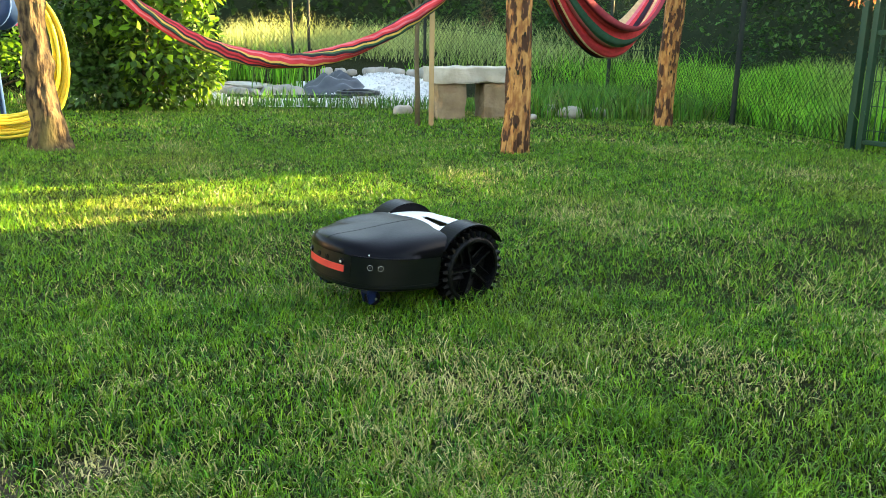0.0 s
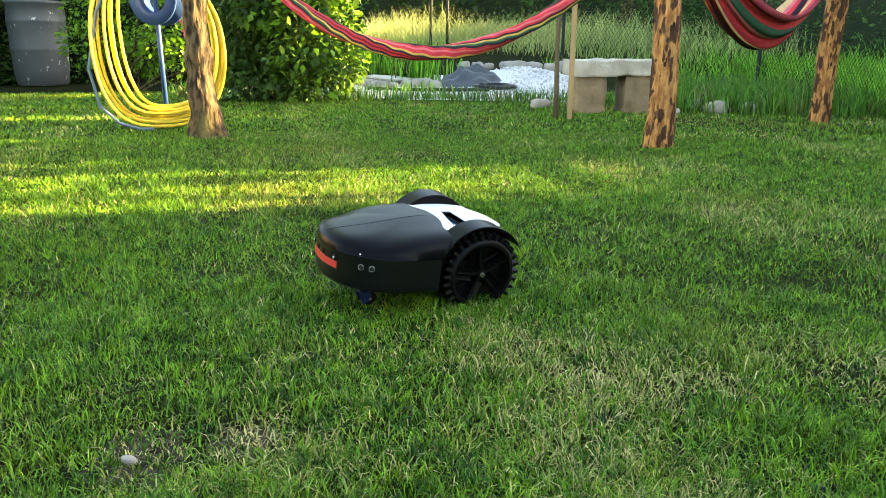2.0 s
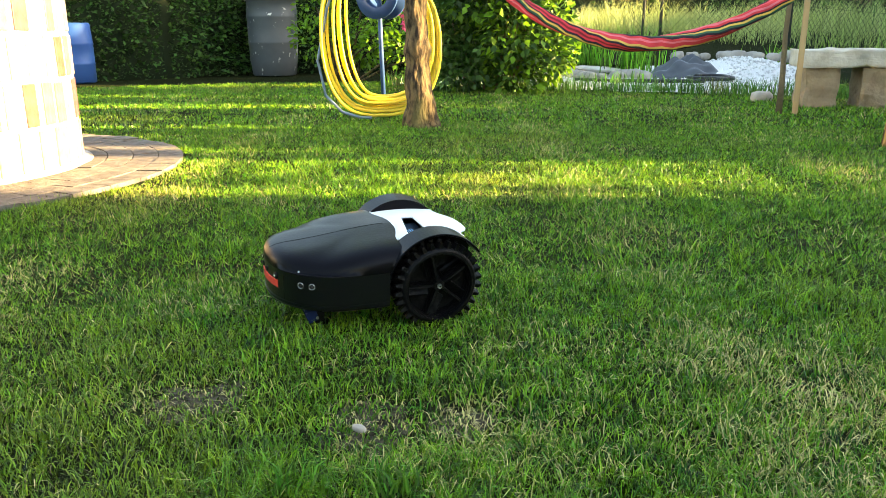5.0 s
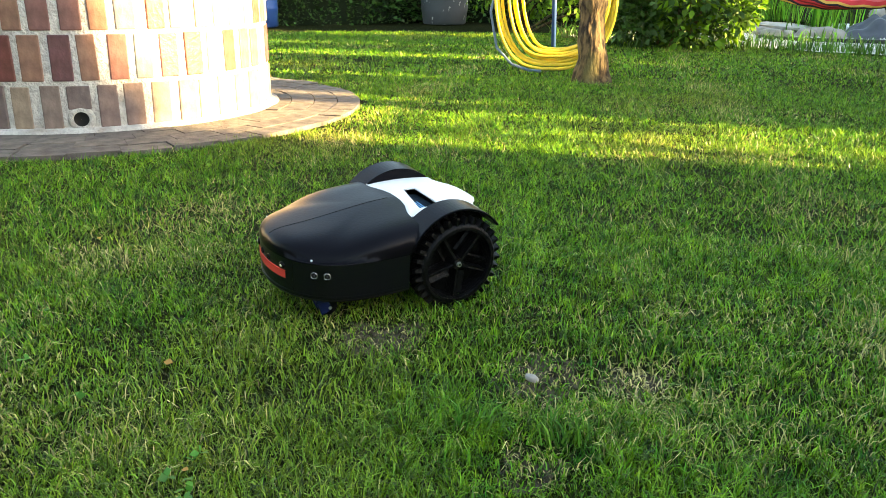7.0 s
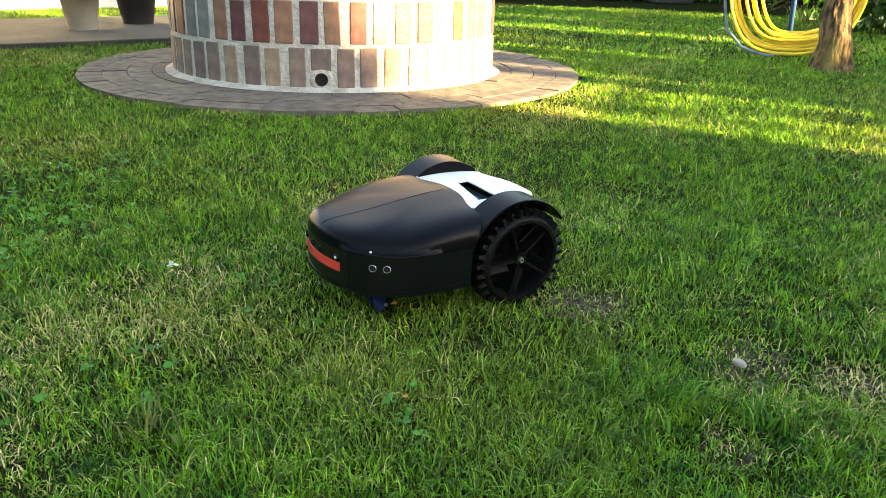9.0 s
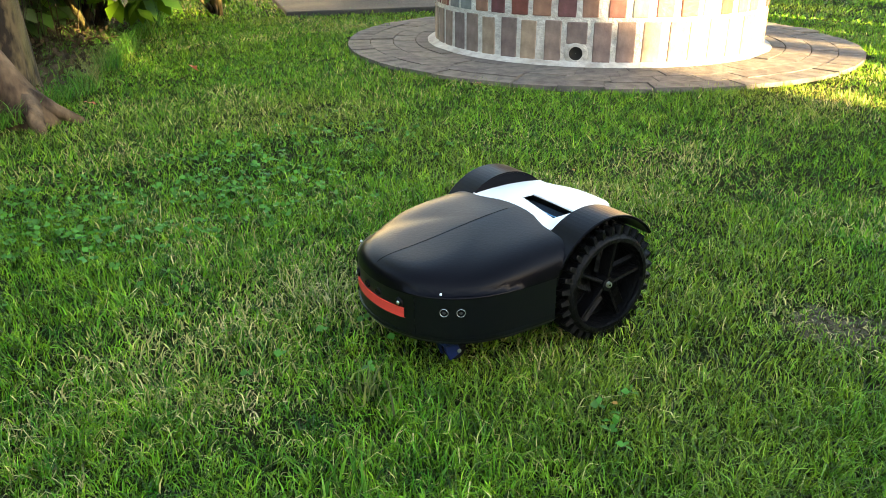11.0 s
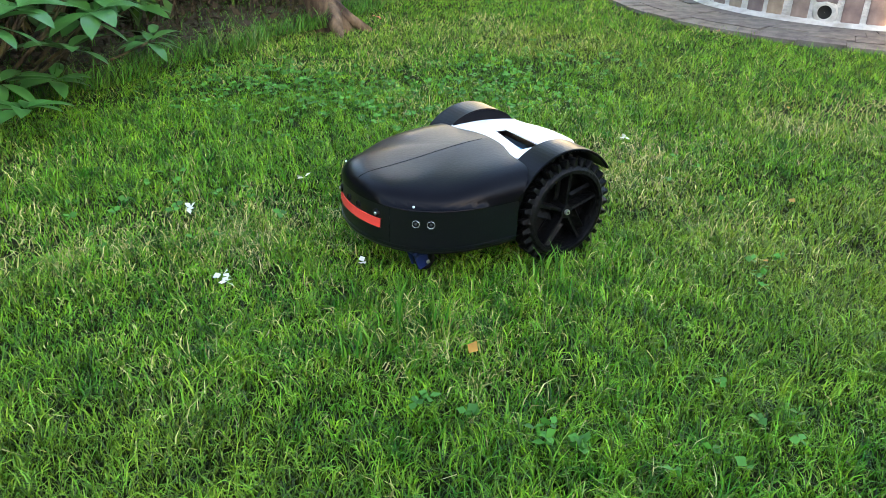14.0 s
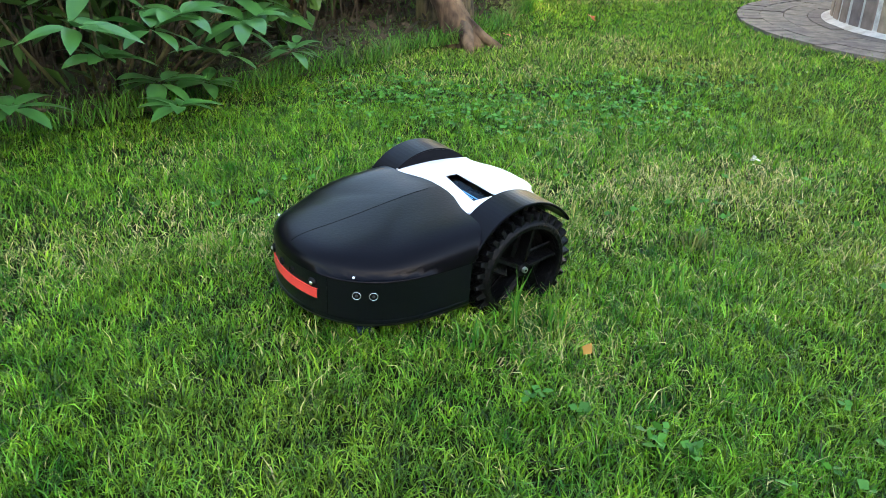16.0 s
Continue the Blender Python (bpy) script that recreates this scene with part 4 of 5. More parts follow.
def side_bushes():
    """Sunlit mixed shrubs between the barrel and the hose, and those by the well."""
    for name, x, y, sx, h, mat, seed, size in (("shrub", -7.6, 10.6, 1.5, 1.7, "leaf_lime", 41, 0.09), ("shrub", -7.2, -1.3, 0.75, 1.15, "leaf_lime", 42, 0.12), ("shrub", -7.4, 0.0, 0.6, 1.5, "leaf_dark", 43, 0.1), ("shrub", -6.2, -0.85, 0.9, 1.05, "leaf_lime", 44, 0.16), ("shrub", -5.2, -1.35, 0.5, 0.9, "leaf_dark", 45, 0.12), ("shrub", -3.3, -2.0, 0.7, 0.9, "leaf_dark", 46, 0.1), ("shrub", -2.3, -2.75, 0.8, 1.0, "leaf_dark", 47, 0.1), ("shrub", -1.3, -3.0, 0.8, 0.9, "leaf_dark", 48, 0.1), ("shrub", -4.2, -1.9, 0.5, 0.8, "leaf_dark", 49, 0.09)):
        g = np.random.default_rng(seed)
        top = empty(name, pose(x, y, 0))
        tagged(top, "loose shrub with bright green leaves" if mat == "leaf_lime" else "shrub with dark green leaves on dark bare stems", "shrub")
        cs = [(g.uniform(-sx, sx), g.uniform(-0.4, 0.4), g.uniform(0.35, h)) for k in range(16)]
        hold("foliage", tri_mesh("foliage", *clumps(cs, g.uniform(0.2, 0.38, 16), 2600, size, g, 0.65)), M[mat], top)
        for k in range(9):
            a = g.uniform(-0.35, 0.35)
            c = cs[k]
            pipe("stem", [(a, 0.1 * a, -0.03), (a + (c[0] - a) * 0.4, c[1] * 0.5, c[2] * 0.55), c], [0.022, 0.016, 0.008], M["bark"], top, 6, 0.1, k)


def pink_flower():
    top = empty("flower", pose(-4.95, 8.1, 0))
    tagged(top, "tall pink flower on a thin stem", "flower")
    pipe("stem", [(0, 0, -0.02), (0.03, 0, 0.5), (0.0, 0, 0.98)], 0.006, M["clover"], top, 6)
    g = np.random.default_rng(3)
    pos = np.stack([g.normal(0, 0.03, 60), g.normal(0, 0.03, 60), g.uniform(0.78, 1.02, 60)], 1)
    hold("blossom", tri_mesh("blossom", *leaves(pos, g.normal(0, 1, (60, 3)), np.full(60, 0.055), 0.8, g)), M["pink"], top)


def maple_branch():
    top = empty("maple_tree", pose(4.3, 6.0, 0))
    tagged(top, "red-brown Japanese maple reaching over the gate", "tree")
    pipe("trunk", [(0, 0, -0.05), (0.05, 0.1, 0.7), (0.0, 0.2, 1.5)], [0.06, 0.05, 0.035], M["bark"], top)
    g = np.random.default_rng(14)
    cs = []
    for k, tip in enumerate(((-1.7, 0.2, 1.2), (-1.45, 0.15, 1.24), (-1.2, 0.35, 1.36), (0.5, 0.6, 1.9), (0.2, -0.4, 1.9))):
        pipe("limb", [(0.0, 0.2, 1.4), (tip[0] * 0.5, tip[1] * 0.6, 1.65), tip], [0.025, 0.016, 0.006], M["bark"], top, 7, 0, k)
        cs += [tip, (tip[0] * 0.9, tip[1], tip[2] + 0.1)]
    hold("crown", tri_mesh("crown", *clumps(cs, np.full(len(cs), 0.13), 1500, 0.05, g, 0.3, 0.1)), M["maple"], top)


def pond_things():
    r = random.Random(6)
    k = 0
    for i in range(17):
        x = -5.9 + i * 0.16 + r.uniform(-0.03, 0.03)
        s = r.uniform(0.08, 0.15)
        y = 12.6 + 0.25 * math.sin(i) + (0.8 if i < 4 else 0)
        ob = part("boulder", stone_mesh(i + 1, s * 1.3, s, s * 0.7), M["rock"], None, "", True, pose(x, y, 0.05 + 0.1 * (y > 13), r.uniform(-10, 10), r.uniform(-10, 10), r.uniform(0, 360)))
        tagged(ob, "rounded pale stone edging the pond", "stone", "pond edge stones")
    for i in range(14):
        x, y = -3.2 + i * 0.17 + r.uniform(-0.05, 0.05), 14.2 + 0.3 * math.sin(2 * i)
        s = r.uniform(0.07, 0.14)
        ob = part("boulder", stone_mesh(i + 30, s * 1.3, s, s * 0.75), M["rock"], None, "", True, pose(x, y, 0.33, 0, 0, r.uniform(0, 360)))
        tagged(ob, "rounded pale stone on the gravel bank", "stone", "gravel bank stones")
    for i, (x, y, s) in enumerate(((1.66, 10.1, 0.09), (0.75, 9.2, 0.13), (1.1, 9.5, 0.1), (0.55, 9.6, 0.12), (-1.2, 9.4, 0.1), (0.3, 8.9, 0.06))):
        ob = part("boulder", stone_mesh(i + 60, s * 1.2, s, s * 0.7), M["rock"], None, "", True, pose(x, y, s * 0.3, 0, 0, 50 * i))
        tagged(ob, "rounded stone lying in the grass", "stone", "stones in the grass")
    for i in range(3):
        bm = stone_mesh(80 + i, 0.42, 0.2, 0.05)
        ob = part("flagstone", bm, M["stone"], None, "", False, pose(-5.6 + i * 0.65, 13.0 + 0.1 * i, 0.13, 0, 3, 10 * i))
        tagged(ob, "flat pale flagstone at the water's edge", "stone", "pond flagstones")
    # folded liner heap
    rows = []
    for j in range(26):
        v = j / 25 * 2 - 1
        row = []
        for i in range(34):
            u = i / 33 * 2 - 1
            h = 0.3 * max(0, 1 - u * u) * max(0, 1 - v * v) + (0.05 * math.sin(9 * v + 3 * u + 2 * math.sin(2 * u)) + 0.035 * math.sin(17 * v - 6 * u + 3 * math.sin(3 * v)) + 0.03 * math.sin(13 * u + 5 * v)) * (1 - u * u) * (1 - v * v)
            row.append((0.62 * u, 0.5 * v, h))
        rows.append(row)
    tagged(hold("pond_liner", grid_mesh("pond_liner", rows), M["liner"], None, "", True, pose(-2.75, 12.9, 0.02)), "crumpled grey pond liner in a heap on gravel", "pond liner")
    pts = [(0.42 * math.cos(a) * (1 - 0.1 * q), 0.33 * math.sin(a), 0.05 + 0.008 * q) for q, a in ((k / 12, 2 * math.pi * k / 24) for k in range(60))]
    pts = [(-1.9, -0.3, 0.02), (-1.3, -0.45, 0.02), (-0.6, -0.4, 0.03), (0.0, -0.36, 0.04)] + pts[18:]
    ob = pipe("pond_hose", pts, 0.028, M["rubber_hose"], None, 8)
    ob.matrix_basis = pose(-2.25, 12.05, 0.02)
    tagged(ob, "coil of thick black hose lying on white gravel", "hose")
    g = np.random.default_rng(17)
    for name, x, y, n, h in (("reeds", -3.65, 13.3, 120, 0.75), ("reeds", -4.7, 13.9, 150, 0.8), ("reeds", -1.6, 14.6, 70, 0.5), ("reeds", -3.2, 11.2, 30, 0.16)):
        xy = np.stack([x + g.normal(0, 0.22, n), y + g.normal(0, 0.15, n)], 1)
        v, t = blades(xy, h * g.uniform(0.6, 1.2, n), np.full(n, 0.022), g.uniform(0.05, 0.5, n), 0.05, g)
        tagged(hold(name, tri_mesh(name, v, t), M["meadow"]), "clump of upright green reeds at the pond", "reeds")
    n = 2600
    x, y = g.uniform(-6.5, 1.6, n), 10.0 + 0.12 * np.sin(3 * g.uniform(0, 1, n)) + g.normal(0, 0.12, n)
    v, t = blades(np.stack([x, y], 1), g.uniform(0.08, 0.26, n), np.full(n, 0.011), g.uniform(0.1, 0.8, n), 0.0, g)
    n = 5000
    x, y = g.uniform(0.2, 2.3, n), g.uniform(9.0, 12.5, n)
    v2, t2 = blades(np.stack([x, y], 1), g.uniform(0.1, 0.4, n), np.full(n, 0.013), g.uniform(0.1, 0.8, n), 0.0, g)
    tagged(hold("edge_grass", tri_mesh("edge_grass", *joined((v, t), (v2, t2))), M["long_grass"]), "unmown grass along the edge of the lawn", "grass", kind="stuff")


# ---- behind the well, and the shrub bed ----
def house_side():
    bm = bmesh.new()
    box(bm, -11.2, -3.6, -0.1, -11.0, 3.2, 3.0)
    tagged(part("wall_west", bm, M["render_wall"]), "pale rendered wall", "wall", kind="structure")
    bm = bmesh.new()
    box(bm, -9.2, 0.55, -0.02, -6.9, 2.9, 0.035, 0.01)
    tagged(part("path", bm, M["paving"]), "grey paved path leading to the well", "path", kind="structure")
    for x, y, r, h, mat, lab in ((-7.85, 1.35, 0.17, 0.3, "pot", "beige clay flower pot with a green plant"), (-8.3, 1.95, 0.2, 0.32, "black_pot", "black plant pot with a green plant")):
        top = empty("plant_pot", pose(x, y, 0.035))
        tagged(top, lab, "plant pot")
        hold("pot", grid_mesh("pot", turned([(r * 0.7, 0), (r * 0.95, h * 0.85), (r * 1.08, h * 0.86), (r * 1.1, h), (r * 0.95, h), (r * 0.9, h * 0.9), (0.01, h * 0.9)], 32), True), M[mat], top, "", True)
        g = np.random.default_rng(int(100 * r))
        hold("plant", tri_mesh("plant", *clumps([(0, 0, h + 0.15), (0.1, 0.05, h + 0.3), (-0.08, 0, h + 0.25)], np.array([0.18, 0.15, 0.15]), 350, 0.07, g, shell=0.2)), M["leaf_dark"], top)


def bed():
    rows = []
    xs = np.linspace(-12, 4, 60)
    for q in (0, 0.04, 0.3, 1.0, 2.5, 5):
        rows.append([(x, float(bed_edge(x)) - q, -0.03 + 0.085 * min(1, q / 0.35) + 0.02 * noise.noise((x * 3, q * 3, 0))) for x in xs])
    tagged(hold("bed_soil", grid_mesh("bed_soil", rows), M["litter"], smooth=True), "dark bed soil covered with leaf litter", "soil", kind="structure")
    g = np.random.default_rng(51)
    n = 12000
    x = g.uniform(-8, 0.6, n)
    y = bed_edge(x) - g.uniform(-0.45, 1.0, n) ** 2 * 0.8 + 0.1 - 0.08 * np.sin(x * 5.3) ** 2
    v, t = blades(np.stack([x, y], 1), g.uniform(0.03, 0.13, n), np.full(n, 0.004), g.uniform(0.3, 1.2, n), 0.02, g)
    tagged(hold("bed_grass", tri_mesh("bed_grass", v, t), M["long_grass"]), "long loose grass along the shrub bed", "grass", kind="stuff")
    n = 2500
    x = g.uniform(-7, 0.3, n)
    y = bed_edge(x) - g.uniform(0.02, 0.9, n)
    pos = np.stack([x, y, 0.07 + g.uniform(0, 0.03, n)], 1)
    v, t = leaves(pos, g.normal(0, 1, (n, 3)) * [1, 1, 0.15], g.uniform(0.03, 0.07, n), 0.5, g, 0.1)
    tagged(hold("leaf_litter", tri_mesh("leaf_litter", v, t), M["litter"]), "fallen brown leaves under the shrubs", "leaves", kind="stuff")
    n = 700
    x = g.uniform(-6.5, 0.3, n)
    y = bed_edge(x) - g.uniform(0.3, 1.3, n)
    v, t = blades(np.stack([x, y], 1), g.uniform(0.3, 0.9, n), np.full(n, 0.008), g.uniform(0.1, 0.8, n), 0.02, g)
    tagged(hold("dry_stems", tri_mesh("dry_stems", v, t), M["litter"]), "thin dry brown stems in the shade of the shrubs", "stems", kind="stuff")


def rhododendron():
    top = empty("rhododendron", pose(-2.2, -1.86, 0))
    tagged(top, "rhododendron with whorls of large leathery green leaves", "shrub")
    g = np.random.default_rng(61)
    whorls = [(-0.12, 0.34, 0.36, 1.3), (-0.45, 0.12, 0.4, 1.1), (0.12, 0.4, 0.2, 1.1), (0.28, 0.25, 0.13, 0.9), (-0.3, 0.5, 0.14, 0.7), (0.3, 0.05, 0.42, 1.0), (-0.7, 0.1, 0.3, 0.9), (-0.05, 0.1, 0.55, 1.1), (0.5, 0.2, 0.25, 0.9), (0.6, -0.1, 0.45, 1.0), (-0.4, -0.1, 0.6, 1.0), (0.05, 0.3, 0.08, 0.8), (-0.85, 0.25, 0.18, 0.8), (0.2, -0.15, 0.65, 1.0), (0.75, 0.05, 0.15, 0.9), (-0.6, 0.4, 0.1, 0.7), (0.45, 0.4, 0.1, 0.75), (0.0, 0.45, 0.3, 1.0), (-0.2, 0.3, 0.24, 1.0), (0.2, 0.3, 0.34, 1.1), (-0.5, 0.3, 0.26, 0.9), (0.38, 0.3, 0.32, 1.0), (-0.3, 0.2, 0.5, 1.1), (0.15, 0.1, 0.48, 1.0), (0.62, 0.2, 0.36, 1.0), (-0.7, 0.0, 0.5, 1.0), (-0.95, 0.1, 0.35, 1.0)]
    for k, (x, y, z, s) in enumerate(whorls):
        c = Vector((x, y, z))
        pipe("stem", [(x * 0.3, y * 0.3 - 0.1, -0.02), (x * 0.7, y * 0.8 - 0.05, z * 0.55), c], [0.009, 0.006, 0.004], M["bark"], top, 7, 0, k)
        lean = Vector((g.normal(0, 0.25), 0.25 + g.normal(0, 0.2), 1)).normalized()
        n = 9
        for j in range(n):
            a = 2 * math.pi * j / n * 1.0 + g.uniform(-0.25, 0.25) + k
            d = Vector((math.cos(a), math.sin(a), g.uniform(-0.25, 0.45)))
            d = (d + lean * 0.15).normalized()
            L = 0.175 * s * g.uniform(0.75, 1.15)
            side = d.cross(lean).normalized()
            up = side.cross(d)
            rows = []
            for i in range(8):
                q = i / 7
                w = 0.5 * L * 0.36 * (math.sin(math.pi * q ** 0.85) ** 0.75 if 0 < q < 1 else 0.02)
                cpos = c + d * (0.015 + L * q) - Vector((0, 0, 1)) * L * 0.32 * q * q
                rows.append([cpos + side * w * e + up * (0.16 * w * abs(e)) for e in (-1, -0.5, 0, 0.5, 1)])
            hold("leaf", grid_mesh("leaf", rows), M["rhodo"], top, "", True)
    # inner clumps take the darker leaf colour to paint the shade within the shrub
    hold("inner_foliage", tri_mesh("inner_foliage", *clumps([(-0.5, -0.35, 0.4), (0.3, -0.4, 0.45), (-0.1, -0.4, 0.8), (0.8, -0.3, 0.4), (-0.9, -0.2, 0.4)], np.array([0.4, 0.4, 0.4, 0.35, 0.3]), 900, 0.13, g, 0.35)), M["leaf_dark"], top, "inner leaves, coloured darker for the shade among them")


def old_wood():
    top = empty("tree_stump", pose(-3.63, -0.85, 0))
    tagged(top, "weathered bleached stump with peeling bark", "stump")
    rows = tube([(0, 0, -0.05), (0.0, -0.01, 0.03), (-0.02, -0.07, 0.15), (-0.05, -0.17, 0.33), (-0.1, -0.33, 0.6), (-0.16, -0.55, 1.0)], [0.13, 0.1, 0.075, 0.07, 0.065, 0.06], 16)
    for row in rows:
        for p in row:
            p += Vector((1, 1, 0)) * 0.02 * noise.noise(p * 9)
    hold("trunk", grid_mesh("trunk", rows, True, True), M["driftwood"], top, "", True)
    for k, (dx, dy) in enumerate(((0.16, 0.06), (0.02, 0.17), (-0.17, 0.08))):
        pipe("root", [(0, 0, 0.1), (dx * 0.6, dy * 0.6, 0.04), (dx * 1.3, dy * 1.3, -0.02)], [0.05, 0.035, 0.015], M["driftwood"], top, 8, 0.15, k)
    top = empty("tree", pose(-3.93, -1.0, 0))
    tagged(top, "mossy grey-brown old tree trunk in the shrub bed", "tree")
    pipe("trunk", [(0, 0, -0.05), (0, 0, 0.1), (0.03, 0, 0.6), (0.0, 0.05, 1.5), (-0.1, 0.1, 2.6)], [0.2, 0.16, 0.14, 0.13, 0.1], M["bark"], top, 16, 0.06, 5)
    g = np.random.default_rng(19)
    cs = [(g.uniform(-0.9, 0.9), g.uniform(-0.9, 0.9), g.uniform(2.3, 3.4)) for _ in range(12)]
    hold("crown", tri_mesh("crown", *clumps(cs, g.uniform(0.3, 0.55, 12), 3500, 0.08, g)), M["leaf_dark"], top)


# ---- small things lying in the grass ----
def scattered():
    g = np.random.default_rng(71)

    def flake(name, x, y, size, mat, label, cat, seed, k=4):
        r = np.random.default_rng(seed)
        pos = np.stack([r.normal(0, size * 0.2, k), r.normal(0, size * 0.2, k), np.full(k, 0.0)], 1)
        ob = hold(name, tri_mesh(name, *leaves(pos, np.stack([r.normal(0, 1, k), r.normal(0, 1, k), np.full(k, 0.2)], 1), np.full(k, size), 0.8, r, 0.1)), M[mat], at=pose(x, y, 0.03))
        tagged(ob, label, cat)
    S = 0.8
    for i, (x, y) in enumerate(((-1.251, -0.828), (-0.936, -0.668), (-0.905, -0.645), (-1.005, -0.396), (-1.47, -0.6), (-1.88, 0.31))):
        flake("petal", x, y, 0.018, "petal", "white fallen petal lying on the grass", "petal", 80 + i)
    for i, (x, y, s) in enumerate(((-0.69, -0.172, 0.026), (-1.409, 0.65, 0.022), (-1.06, 0.47, 0.014), (-2.3, 0.96, 0.016), (-1.76, -0.24, 0.014))):
        flake("fallen_leaf", x, y, s, "orange_leaf", "orange-brown fallen leaf on the lawn", "leaf", 90 + i, 1)
    for i, (x, y, s) in enumerate(((-4.505, -0.196, 0.04), (-3.8, -0.64, 0.024), (-3.68, 1.12, 0.016))):
        flake("fallen_petal", x, y, s, "red_leaf", "red petal lying on the lawn", "petal", 95 + i, 3)
    ob = part("pebble", stone_mesh(5, 0.014, 0.009, 0.007), M["rock"], None, "", True, pose(-0.859, 1.11, 0.004))
    tagged(ob, "small pale pebble on a bare patch", "stone")
    # tall tufts
    for i, (x, y, n, h) in enumerate(((-1.0, -0.378, 8, 0.13), (-1.005, -0.287, 7, 0.1), (-1.28, 0.0, 26, 0.07), (-1.07, 1.11, 60, 0.055), (-0.87, 1.216, 60, 0.05), (-0.9, -0.45, 20, 0.06), (-1.55, 0.1, 40, 0.06), (0.2, 2.0, 40, 0.055))):
        xy = np.stack([S * x + g.normal(0, 0.009 if n < 9 else 0.025, n), S * y + g.normal(0, 0.009 if n < 9 else 0.025, n)], 1)
        v, t = blades(xy, h * g.uniform(0.6, 1.2, n), np.full(n, 0.0045), g.uniform(0.1, 0.35, n) if n < 9 else g.uniform(0.2, 0.9, n), 0.0, g)
        tagged(hold("grass_tuft", tri_mesh("grass_tuft", v, t), M["long_grass"]), "taller tuft of broad grass blades in the lawn", "grass")
    # clover
    pos, out = [], []
    for cx, cy, r, n in ((-2.5, 0.0, 0.35, 160), (-2.2, -0.4, 0.4, 140), (-2.4, -0.8, 0.4, 120), (-0.548, -0.258, 0.02, 3), (-0.526, -0.181, 0.02, 3), (-0.483, -0.055, 0.03, 4), (-0.465, -0.016, 0.02, 4), (-1.5, 0.3, 0.5, 16), (-2.4, -1.0, 0.4, 120), (-0.55, 0.2, 0.2, 8), (-1.3, -0.85, 0.3, 25), (-3.0, 0.3, 0.4, 80), (-1.05, 0.45, 0.12, 8)):
        c = np.stack([cx + g.normal(0, r / 2, n), cy + g.normal(0, r / 2, n), g.uniform(0.015, 0.03, n)], 1)
        for k in range(3):
            a = g.uniform(0, 0.5, n) + k * 2.094
            out.append(np.stack([np.cos(a), np.sin(a), np.full(n, 0.15)], 1))
            pos.append(c)
    pos, out = np.concatenate(pos), np.concatenate(out)
    ok = on_lawn(pos[:, 0], pos[:, 1])
    v, t = leaves(pos[ok], out[ok] * 2.2, g.uniform(0.012, 0.022, ok.sum()), 0.85, g, 0.05)
    tagged(hold("clover", tri_mesh("clover", v, t), M["clover"]), "clover and small broad-leaved weeds in the lawn", "clover", kind="stuff")


for build in (tree, rolled_hammock, open_hammock, stone_bench, sapling, stake, fence, hose_rack, rain_barrel, big_bush, side_bushes, pink_flower, maple_branch, pond_things, house_side, bed, rhododendron, old_wood, scattered):
    build()
log_post("log_post", 0.09, 6.02, 0.092, 1.9, 1, (0, 0.6, 0))
log_post("log_post", 1.65, 8.45, 0.092, 1.95, 4, (0, 1.2, 0))
lawn()

# ---- the robot mower ----
AXLE, WHEEL_Y, ARCH_R = 0.102, 0.181, 0.141


def half_width(x):
    """Half the width of the mower's body at x ahead of its axle."""
    if x <= 0.14:
        return 0.2
    return 0.2 * max(0.0, 1 - ((x - 0.14) / 0.272) ** 3.3) ** 0.5


def nose(y):
    """Where the body's front face lies at y."""
    return 0.14 + 0.272 * max(0.0, 1 - (min(abs(y), 0.1999) / 0.2) ** 2) ** (1 / 3.3)


def outline(scale=1.0, n=48, back=-0.115, step=0.134):
    """Plan of the body, from the rear left round the nose to the rear right; narrow between the wheels behind the step."""
    pts = []
    xs = [back, -0.05, 0.0, 0.06, step - 0.003, step, 0.14] + [0.14 + 0.272 * math.sin(math.pi / 2 * k / n) for k in range(1, n + 1)]
    for x in xs:
        pts.append((x, 0.126 if x < step - 0.001 else half_width(x)))
    full = pts + [(x, -w) for x, w in pts[::-1][1:]]
    return [(0.14 + (x - 0.14) * scale if x > 0.14 else x, y * scale) for x, y in full]


def ring_rows(levels):
    return [[(x, y, z) for x, y in outline(s)] for s, z in levels]


HOOD_FOOT = 0.157


def hood_rear(y):
    """Where the hood's rear edge meets the white panel: an arc that bulges back."""
    return 0.092 - 0.024 * math.exp(-(y / 0.085) ** 4)


def hood_height(x, y):
    """Height of the hood: a steep rounded flank, a gently rising top, and a shelf set back over each front corner."""
    s = min(1.0, math.sqrt((max(0.0, x - 0.14) / 0.272) ** 3.3 + (y / 0.2) ** 2))
    k = min(1.0, max(0.0, (0.36 - x) / 0.27))
    top = 0.195 + 0.021 * k * k * (3 - 2 * k)
    a = math.atan2(abs(y) / 0.2, max(0.0, x - 0.14) / 0.272)
    corner = math.exp(-((a - 0.86) / 0.3) ** 2)
    inset = min(1.0, s / (1 - 0.055 * corner))
    z = HOOD_FOOT + (top - HOOD_FOOT) * max(0.0, 1 - inset ** (6.5 - 2.6 * corner)) ** (0.4 + 0.12 * corner)
    z += 0.004 * math.exp(-(y / 0.06) ** 2) * k
    return max(z, HOOD_FOOT)


